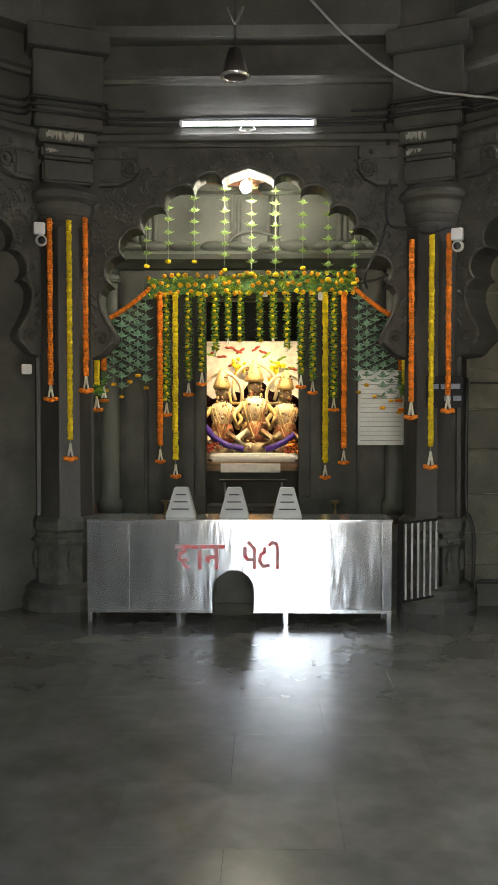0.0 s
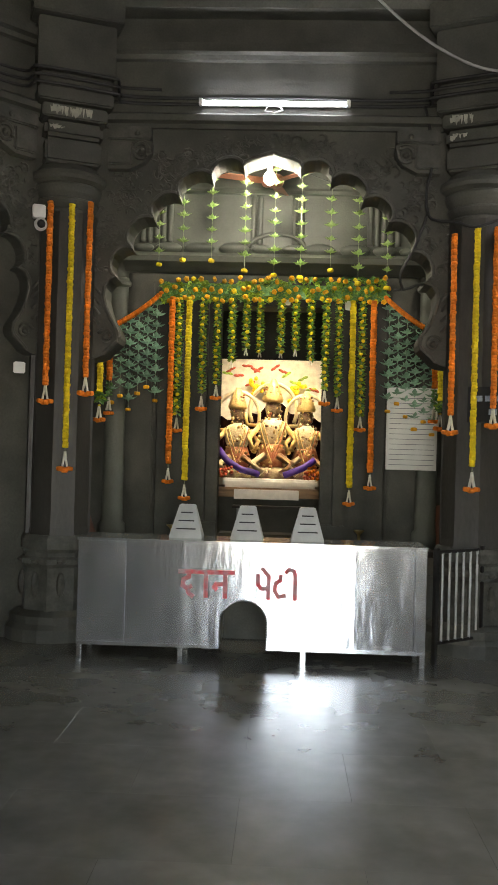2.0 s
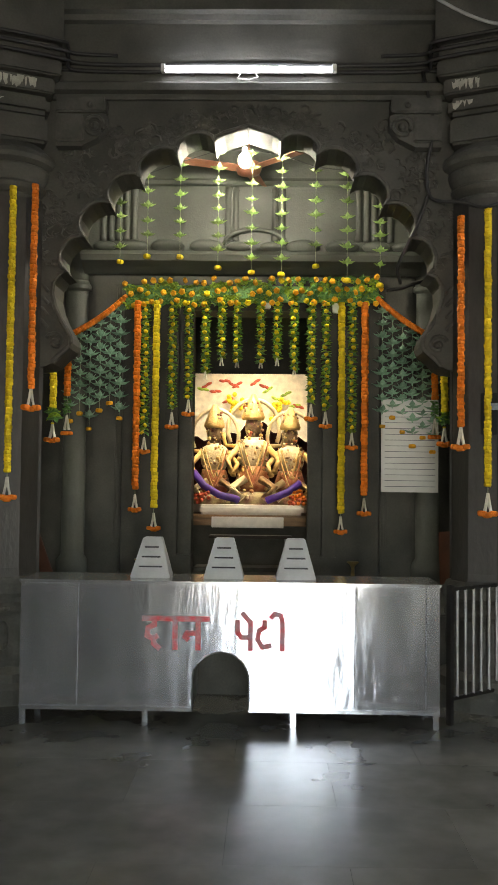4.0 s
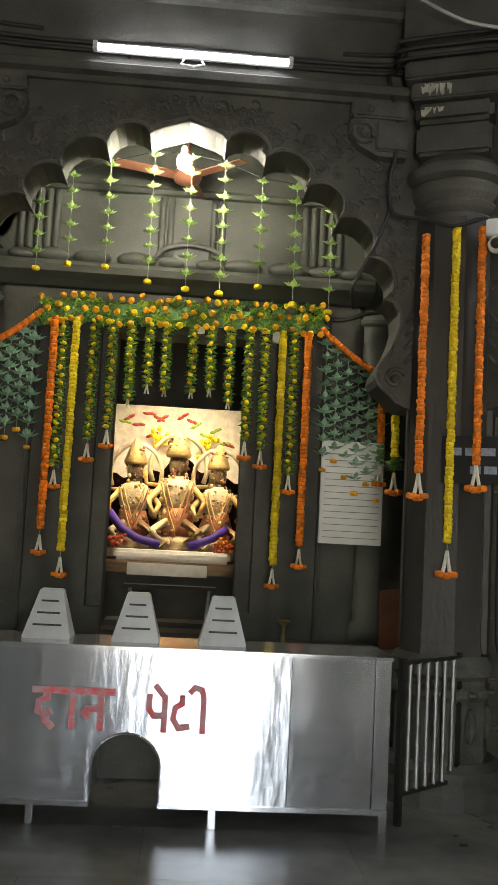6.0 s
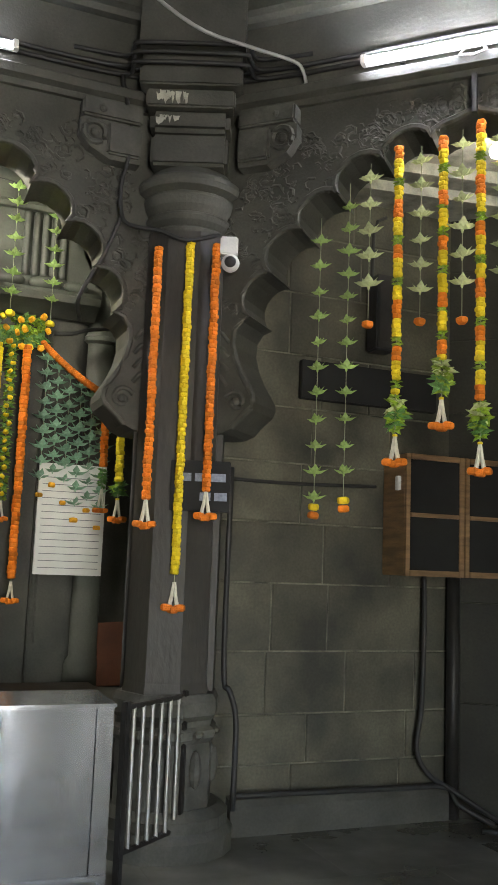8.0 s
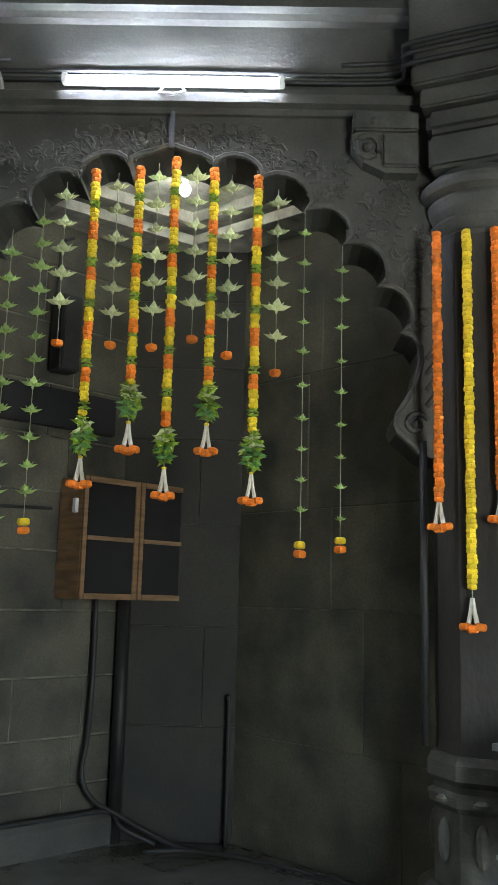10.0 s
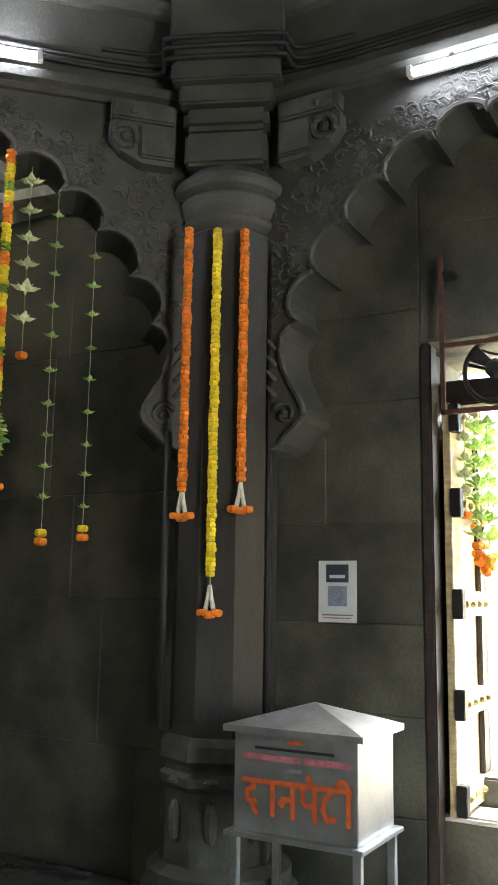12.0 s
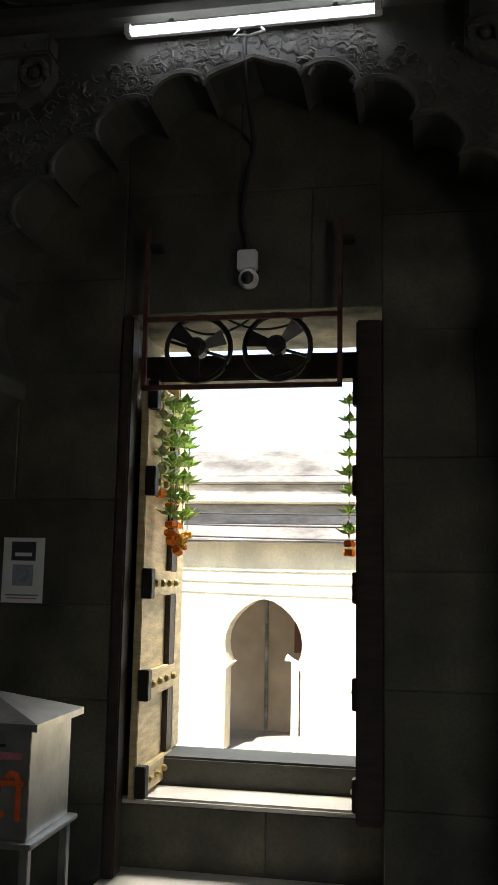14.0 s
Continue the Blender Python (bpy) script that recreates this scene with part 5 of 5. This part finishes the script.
def blade(bm, a, tip, w, lift):
    """A pointed, folded leaf that leans out from a node."""
    c, s = math.cos(a), math.sin(a)
    o = Vector((0, 0, 0))
    mid = Vector((c * tip * 0.5, s * tip * 0.5, lift * 0.35))
    end = Vector((c * tip, s * tip, lift))
    side = Vector((-s, c, 0)) * w
    v = [bm.verts.new(p) for p in (o, mid + side + Vector((0, 0, w * 0.4)), end, mid - side + Vector((0, 0, w * 0.4)), mid - Vector((0, 0, w * 0.25)))]
    bm.faces.new((v[0], v[4], v[1])), bm.faces.new((v[1], v[4], v[2])), bm.faces.new((v[2], v[4], v[3])), bm.faces.new((v[3], v[4], v[0]))


def lily(name, m, size):
    bm = bmesh.new()
    for a, t, l in ((0.1, 1, 0.55), (3.04, 1, 0.55), (0.5, 0.6, 0.95), (2.6, 0.6, 0.95), (-1.4, 0.35, 1.05), (1.5, 0.35, 1.0), (-0.6, 0.75, 0.35), (-2.5, 0.75, 0.35)):
        blade(bm, a, size * t, size * 0.3, size * l * 0.75)
    lathe(bm, [(size * 0.04, -size * 0.22), (size * 0.1, -size * 0.05), (size * 0.05, size * 0.1)], 6)
    return mesh_of(name, bm, m)


def tuft(name, m, r, n=9):
    bm = bmesh.new()
    rn = random.Random(n)
    for i in range(n):
        blade(bm, 2 * math.pi * i / n + rn.uniform(-0.3, 0.3), r * rn.uniform(0.8, 1.2), r * 0.38, rn.uniform(-0.5, 0.45) * r)
    return mesh_of(name, bm, m)


FL = {c: marigold("marigold", m) for c, m in (("o", ORANGE), ("y", YELLOW), ("a", AMBER))}
BIG = {c: marigold("marigold", m, 0.042, 0.055) for c, m in (("o", ORANGE), ("y", YELLOW), ("a", AMBER))}
LILY, LILYG, LILYD = lily("leaf_motif", LIME, 0.062), lily("leaf_motif", MIDGREEN, 0.058), lily("leaf_motif", TEALLEAF, 0.07)
TUFT, TUFTD, TUFTP = tuft("leaf_tuft", LEAF, 0.05), tuft("leaf_tuft", DEEPLEAF, 0.055), tuft("leaf_tuft", LIME, 0.05)
bm = bmesh.new()
for i in range(4):
    a = 0.7 + i * 1.571
    tube(bm, [(0.002 * math.cos(a), 0.002 * math.sin(a), 0.11), (0.012 * math.cos(a), 0.012 * math.sin(a), 0.05), (0.026 * math.cos(a), 0.014 * math.sin(a), 0.0)], 0.008, 6)
TASSEL = mesh_of("tassel", bm, CREAMBUD)
wob = random.Random(11)


def spin(x, y, z, s=1.0, tilt=0.12):
    return at(x, y, z) @ Euler((wob.uniform(-tilt, tilt), wob.uniform(-tilt, tilt), wob.uniform(0, 6.28))).to_matrix().to_4x4() @ Matrix.Scale(s * wob.uniform(0.93, 1.07), 4)


def thread(parent, z1, z0, r=0.003):
    bm = bmesh.new()
    tube(bm, [(0, 0, z1), (0, 0, z0)], r, 5)
    part("thread", bm, THREAD, parent)


def end_tassel(parent, z, s=1.0, c="o"):
    """Cream bud tassel with a bunch of marigolds, its foot at z."""
    piece("tassel", TASSEL, parent, at(0, 0, z + 0.03) @ Matrix.Scale(s, 4))
    for x in (-0.032, 0.0, 0.032):
        piece("end_marigold", FL[c], parent, spin(x * s, -0.006, z + 0.016 + (0.0 if x else -0.01), 0.95 * s))


def garland(m, colours, length, label, group, tassel=0.16, step=0.029, s=1.0, leafy=0.0):
    """A straight string of marigolds; colours repeats along it, g stands for a ring of leaves."""
    g = thing("marigold_garland", m, label, "garland", group)
    z, i, foot = 0.0, 0, -length
    stop = foot + tassel + leafy
    while z > stop:
        c = colours[i % len(colours)]
        if c == "g":
            piece("leaf_ring", TUFT, g, spin(0, 0, z, 0.85 * s))
        else:
            piece("marigold", FL[c], g, spin(wob.uniform(-0.002, 0.002), 0, z, s))
        z -= step * s
        i += 1
    if leafy:
        for q in range(int(leafy / 0.022)):
            w = math.sin(math.pi * (q + 1) / (leafy / 0.022 + 1))
            piece("leaf_ball", TUFTP if q in (1, 3) and leafy > 0.15 else TUFTD if q % 2 else TUFT, g, spin(wob.uniform(-0.01, 0.01), 0, stop - 0.005 - q * 0.022, 0.6 + 0.95 * w, 0.5))
        piece("bud", FL["y"], g, spin(0, 0, stop - leafy - 0.012, 0.45))
    thread(g, 0.0, foot + 0.1)
    end_tassel(g, foot, 1.1 if tassel < 0.2 else 1.25)
    return g


def lily_string(m, length, me, label, group, first=0.0, step=0.15, ends="o", s=1.0):
    """Folded leaf motifs on a thread, closed by one or two marigolds."""
    g = thing("leaf_string", m, label, "garland", group)
    thread(g, 0.0, -length + 0.02, 0.0022)
    z = -first
    while z > -length + 0.08:
        piece("leaf_motif", me, g, at(0, 0, z) @ Euler((0, 0, wob.uniform(-0.35, 0.35))).to_matrix().to_4x4() @ Matrix.Scale(s * wob.uniform(0.8, 1.1), 4))
        z -= step * (wob.uniform(0.9, 1.1) if me is not LILYD else 1.0)
    for i, c in enumerate(ends):
        piece("end_marigold", FL[c], g, spin(0, 0, -length + 0.045 * (len(ends) - 1 - i) + 0.016, 1.05))
    return g


# pillar garlands: a long yellow one between two orange ones
for k, rows in ((0.5, ((-0.138, 3.31, 1.734, "o"), (0.04, 3.35, 1.291, "y"), (0.19, 3.34, 1.79, "o"))),
                (1.5, ((-0.18, 3.445, 1.906, "o"), (-0.026, 3.435, 1.428, "y"), (0.12, 3.425, 1.94, "o"))),
                (-0.5, ((-0.17, 3.485, 1.893, "o"), (0.0, 3.482, 1.362, "y"), (0.145, 3.515, 1.97, "o")))):
    for u, z1, z0, c in rows:
        garland(F(k) @ at(u, 0.05, z1), c, z1 - z0, ("orange" if c == "o" else "long yellow") + " marigold garland with tuberose tassel on the pillar", "pillar garlands", tassel=0.15 if c == "o" else 0.19, s=0.84)

# garlands in the niche arch
for u, z1, z0 in ((-0.405, 3.84, 2.095), (-0.163, 3.86, 2.283), (0.033, 3.92, 2.046), (0.246, 3.86, 2.282), (0.486, 3.82, 2.03)):
    garland(F(1) @ at(u, -0.035, z1), "oooyyyggyyyyooogyyyygg" if z0 > 2.2 else "oooyyyyggyyyooooyyyygg", z1 - z0, "orange and yellow marigold garland with leaf ball and tassel", "niche garlands", tassel=0.17, leafy=0.2, s=0.88)
for u, z1, z0 in ((-0.565, 3.78, 2.848), (-0.283, 3.84, 2.843), (-0.063, 3.9, 2.834), (0.15, 3.9, 2.885), (0.34, 3.84, 2.8), (0.598, 3.76, 2.71)):
    lily_string(F(1) @ at(u, -0.03, z1), z1 - z0, LILY, "string of pale lime folded leaves ending in a marigold", "niche leaf strings", first=0.1, step=0.15, s=1.3)
for u, w, z1, z0, me in ((-0.68, -0.03, 3.68, 1.849, LILYG), (-0.845, -0.03, 3.5, 1.812, LILYG), (0.745, 0.0, 3.66, 1.765, LILYG), (0.95, 0.0, 3.45, 1.793, LILYG)):
    lily_string(F(1) @ at(u, w, z1), z1 - z0, me, "long string of green folded leaves with yellow and orange ends", "niche leaf strings", first=0.15, step=0.14 if u < 0 else 0.17, ends="yo", s=1.15 if u < 0 else 0.75)

# vines inside the shrine arch
TOPS = (3.95, 4.04, 4.14, 4.24, 4.24, 4.2, 4.1, 4.07, 3.91)
for u, z1, z0 in zip((-1.075, -0.849, -0.58, -0.265, 0.012, 0.26, 0.54, 0.8, 1.07), TOPS, (3.284, 3.331, 3.329, 3.24, 3.204, 3.188, 3.259, 3.142, 3.105)):
    lily_string(at(u, A + 1.05, z1), z1 - z0, LILYG, "string of green folded leaves ending in a yellow marigold", "shrine leaf strings", first=0.04, step=0.12, ends="y", s=1.25)
bm = bmesh.new()
tube(bm, [(-1.3, 0, 3.86)] + [(u, 0, z) for u, z in zip((-1.075, -0.849, -0.58, -0.265, 0.012, 0.26, 0.54, 0.8, 1.07), TOPS)] + [(1.3, 0, 3.82)], 0.004, 5)
solo("support_thread", bm, CABLE, at(0, A + 1.05, 0), "thin black thread carrying the leaf strings", "thread")

# flower band over the sanctum door
PY = VY - 0.2
band = thing("flower_band", at(0, PY, 3.1), "thick band of green leaves and amber marigolds over the door", "flower band")
for i in range(260):
    u = wob.uniform(-1.16, 1.17)
    piece("leaf_tuft", TUFT if i % 3 else TUFTD, band, spin(u, wob.uniform(-0.01, 0.05), wob.uniform(0.0, 0.21) + 0.035 * (u + 1), 1.0, 0.9))
for i in range(30):
    for j in range(3):
        if (i + 2 * j) % 5 == 0:
            continue
        u = -1.15 + i * 0.079 + (j % 2) * 0.04 + wob.uniform(-0.015, 0.015)
        piece("marigold", BIG["a" if (i * 3 + j) % 7 else "y"], band, spin(u, -0.04, 0.02 + j * 0.1 + 0.03 * (u + 1) / 2 + wob.uniform(-0.025, 0.025), 0.66, 1.2))
bm = bmesh.new()
box(bm, -1.16, 1.17, 0.03, 0.06, 0.05, 0.2, 0.01)
part("backing_rope", bm, DEEPLEAF, band)

# leaf garlands hanging below the band
GX = (-0.965, -0.715, -0.565, -0.415, -0.267, -0.125, 0.092, 0.241, 0.398, 0.553, 0.686, 0.925)
GZ = (1.744, 1.972, 2.09, 2.422, 2.551, 2.534, 2.531, 2.553, 2.464, 2.059, 1.993, 1.802)
for i, (u, z0) in enumerate(zip(GX, GZ)):
    tas = 0.16 if i in (0, 1, 2, 9, 10, 11) else 0.05
    g = thing("leaf_garland", at(u, PY - 0.02, 3.12), "hanging garland of small green leaves with yellow buds", "garland", "door leaf garlands")
    z, q = 0.0, 0
    while z > z0 - 3.12 + tas:
        piece("leaf_tuft", TUFT if q % 2 else TUFTD, g, spin(0, 0, z, 1.1, 0.3))
        if q % 2 == 0:
            piece("bud", FL["y"], g, spin(wob.uniform(-0.015, 0.015), -0.035, z, 0.72, 0.8))
        z -= 0.033
        q += 1
    thread(g, 0.02, z0 - 3.12 + 0.06)
    if tas > 0.1:
        end_tassel(g, z0 - 3.12, 1.05)
    else:
        piece("tassel", TASSEL, g, at(0, 0, z0 - 3.12) @ Matrix.Scale(0.8, 4))
for u, z0, c in ((-0.862, 1.05, "y"), (0.828, 1.04, "y"), (-1.035, 1.217, "o"), (1.037, 1.207, "o")):
    garland(at(u, PY - 0.05, 3.12), c, 3.12 - z0, ("long yellow" if c == "y" else "orange") + " marigold garland with tassel beside the sanctum door", "door garlands", tassel=0.19, s=1.12)

# swags to both sides, with a short drop
for s in (-1, 1):
    g = thing("marigold_swag", at(0, PY, 0), "orange marigold swag drooping from the flower band to a short drop", "garland", "swags")
    for p in sag((s * 1.17, 0, 3.17), (s * 1.68, 0.0, 2.82), 0.03, 20):
        piece("marigold", FL["o"], g, at(*p) @ Euler((0, radians(90 - s * 35), 0)).to_matrix().to_4x4() @ Matrix.Scale(1.2, 4))
    for i in range(16):
        piece("marigold", FL["o"], g, spin(s * 1.68, 0, 2.79 - i * 0.034, 1.12))
    for i in range(5):
        piece("leaf_tuft", TUFTD, g, spin(s * 1.68, 0, 2.23 - i * 0.03, 0.9, 0.4))
    bm = bmesh.new()
    tube(bm, [(s * 1.17, 0, 3.17), (s * 1.68, 0, 2.81), (s * 1.68, 0, 1.95)], 0.004, 5)
    part("thread", bm, THREAD, g)
    piece("tassel", TASSEL, g, at(s * 1.68, 0, 1.95) @ Matrix.Scale(1.2, 4))
    for x in (-0.03, 0, 0.03):
        piece("end_marigold", FL["o"], g, spin(s * 1.68 + x, 0, 1.92, 1.05))
    g = garland(at(s * 1.57, A + 0.9, 2.55), "y", 0.75, "short yellow marigold garland with leaves and tassel", "short garlands", tassel=0.16, leafy=0.1)
    thread(g, 0.6, 0.0)
    # screen of leaf strings beside the door
    for i in range(6):
        u = 1.21 + i * 0.092
        top = 3.12 - 0.62 * (u - 1.17) / 0.9
        low = (1.95 if s < 0 else 2.0 - 0.06 * i) + 0.07 * ((i * 2) % 3) + (0.1 if s < 0 and i < 3 else 0)
        lily_string(at(s * u, PY + 0.06, top), top - low, LILYD, "string of dark green folded leaves with an amber marigold end", "leaf screen strings", first=0.03, step=0.115, ends="a", s=1.35)

# doorway greenery
for u, w, z1, z0, me, e in ((-0.52, DW + 0.3, 2.5, 1.75, LILYG, "oo"), (-0.47, DW + 0.36, 2.52, 1.68, LILYG, "ao"), (-0.55, DW + 0.4, 2.5, 1.9, LILYG, "o"), (-0.54, DW + 0.5, 2.5, 1.8, LILY, "o"), (-0.5, DW + 0.58, 2.5, 1.75, LILYG, "a"), (-0.56, DW + 0.24, 2.52, 1.95, LILY, "o"), (0.42, DW + 0.3, 2.5, 1.66, LILYG, "oo")):
    lily_string(F(2) @ at(u, w, z1), z1 - z0, me, "string of green folded leaves hanging in the doorway", "doorway leaf strings", first=0.06, step=0.1, ends=e, s=1.35)
g = thing("flower_bunch", F(2) @ at(-0.5, DW + 0.3, 1.72), "bunch of amber marigolds hung on the door leaf", "flowers")
for i in range(7):
    piece("marigold", BIG["a" if i % 2 else "o"], g, spin(wob.uniform(-0.06, 0.06), wob.uniform(-0.03, 0.03), wob.uniform(-0.05, 0.06), 0.7, 1.0))
bm = bmesh.new()
tube(bm, [(0, 0, 0.05), (0, 0.02, 0.3)], 0.004, 5)
part("thread", bm, THREAD, g)


# ---- stone blocks of the walls
def block(parent, x0, x1, z0, z1, y=0.0, gap=0.004, ch=0.006, m=None):
    sx, sz = (x1 - x0) / 2 - gap, (z1 - z0) / 2 - gap
    v = [(s * (sx - ch), -0.0, t * (sz - ch)) for s, t in ((-1, -1), (1, -1), (1, 1), (-1, 1))]
    v += [(s * sx, ch * 0.7, t * sz) for s, t in ((-1, -1), (1, -1), (1, 1), (-1, 1))]
    v += [(s * sx, 0.045, t * sz) for s, t in ((-1, -1), (1, -1), (1, 1), (-1, 1))]
    f = [(0, 1, 2, 3)] + [(i, i + 4, (i + 1) % 4 + 4, (i + 1) % 4) for i in range(4)] + [(i + 4, i + 8, (i + 1) % 4 + 8, (i + 1) % 4 + 4) for i in range(4)]
    me = bpy.data.meshes.new("stone_block")
    me.from_pydata(v, [], f)
    me.materials.append(m or BLOCK)
    piece("stone_block", me, parent, at((x0 + x1) / 2, y + wob.uniform(-0.002, 0.002), (z0 + z1) / 2))


def courses(parent, x0, x1, z0, z1, y=0.0, height=0.42, long=0.8, gap=0.004, m=None):
    z, row = z0, 0
    while z < z1 - 0.05:
        zt = min(z1, z + height * wob.uniform(0.8, 1.2))
        if z1 - zt < 0.15:
            zt = z1
        x = x0
        while x < x1 - 0.02:
            xt = min(x1, x + long * wob.uniform(0.55, 1.25))
            if x1 - xt < 0.2:
                xt = x1
            block(parent, x, xt, z, zt, y, gap, m=m)
            x = xt
        z = zt
        row += 1


for (w, n), hh, ll, gp, m in zip(niche_walls, (0.36, 0.6, 0.75), (0.62, 0.9, 1.1), (0.0055, 0.001, 0.0008), (BLOCK, DARKBLOCK, BLOCK)):
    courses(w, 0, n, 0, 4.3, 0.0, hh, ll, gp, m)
courses(door_wall, -1.7, -0.72, 0, 4.3, DW, 0.55, 0.75, 0.001)
courses(door_wall, 0.6, 1.7, 0, 4.3, DW, 0.55, 0.75, 0.001)
courses(door_wall, -0.72, 0.6, 2.87, 4.3, DW, 0.6, 0.9, 0.001)
courses(door_wall, -0.72, 0.6, 0.0, 0.42, DW + 0.21, 0.45, 0.9, 0.001)

# ---- floor slabs
floor = thing("floor", at(0, 0, 0), "polished dark stone slab floor of the hall", kind="structure")
bm = bmesh.new()
vs = box(bm, -0.4997, 0.4997, -0.3247, 0.3247, -0.055, 0.0)
bmesh.ops.bevel(bm, geom=[e for e in bm.edges if all(v.co.z > -0.01 for v in e.verts)], offset=0.0005, segments=1, affect="EDGES")
SLAB = mesh_of("floor_slab", bm, FLOOR)
for j in range(14):
    for i in range(11):
        x, y = -5.0 + i + (0.5 if j % 2 else 0.0), -4.1 + j * 0.65
        if max(abs(x), abs(y)) < 5.2 and abs(x) + abs(y) < 9 and y < 4.55:
            piece("floor_slab", SLAB, floor, at(x, y, 0))
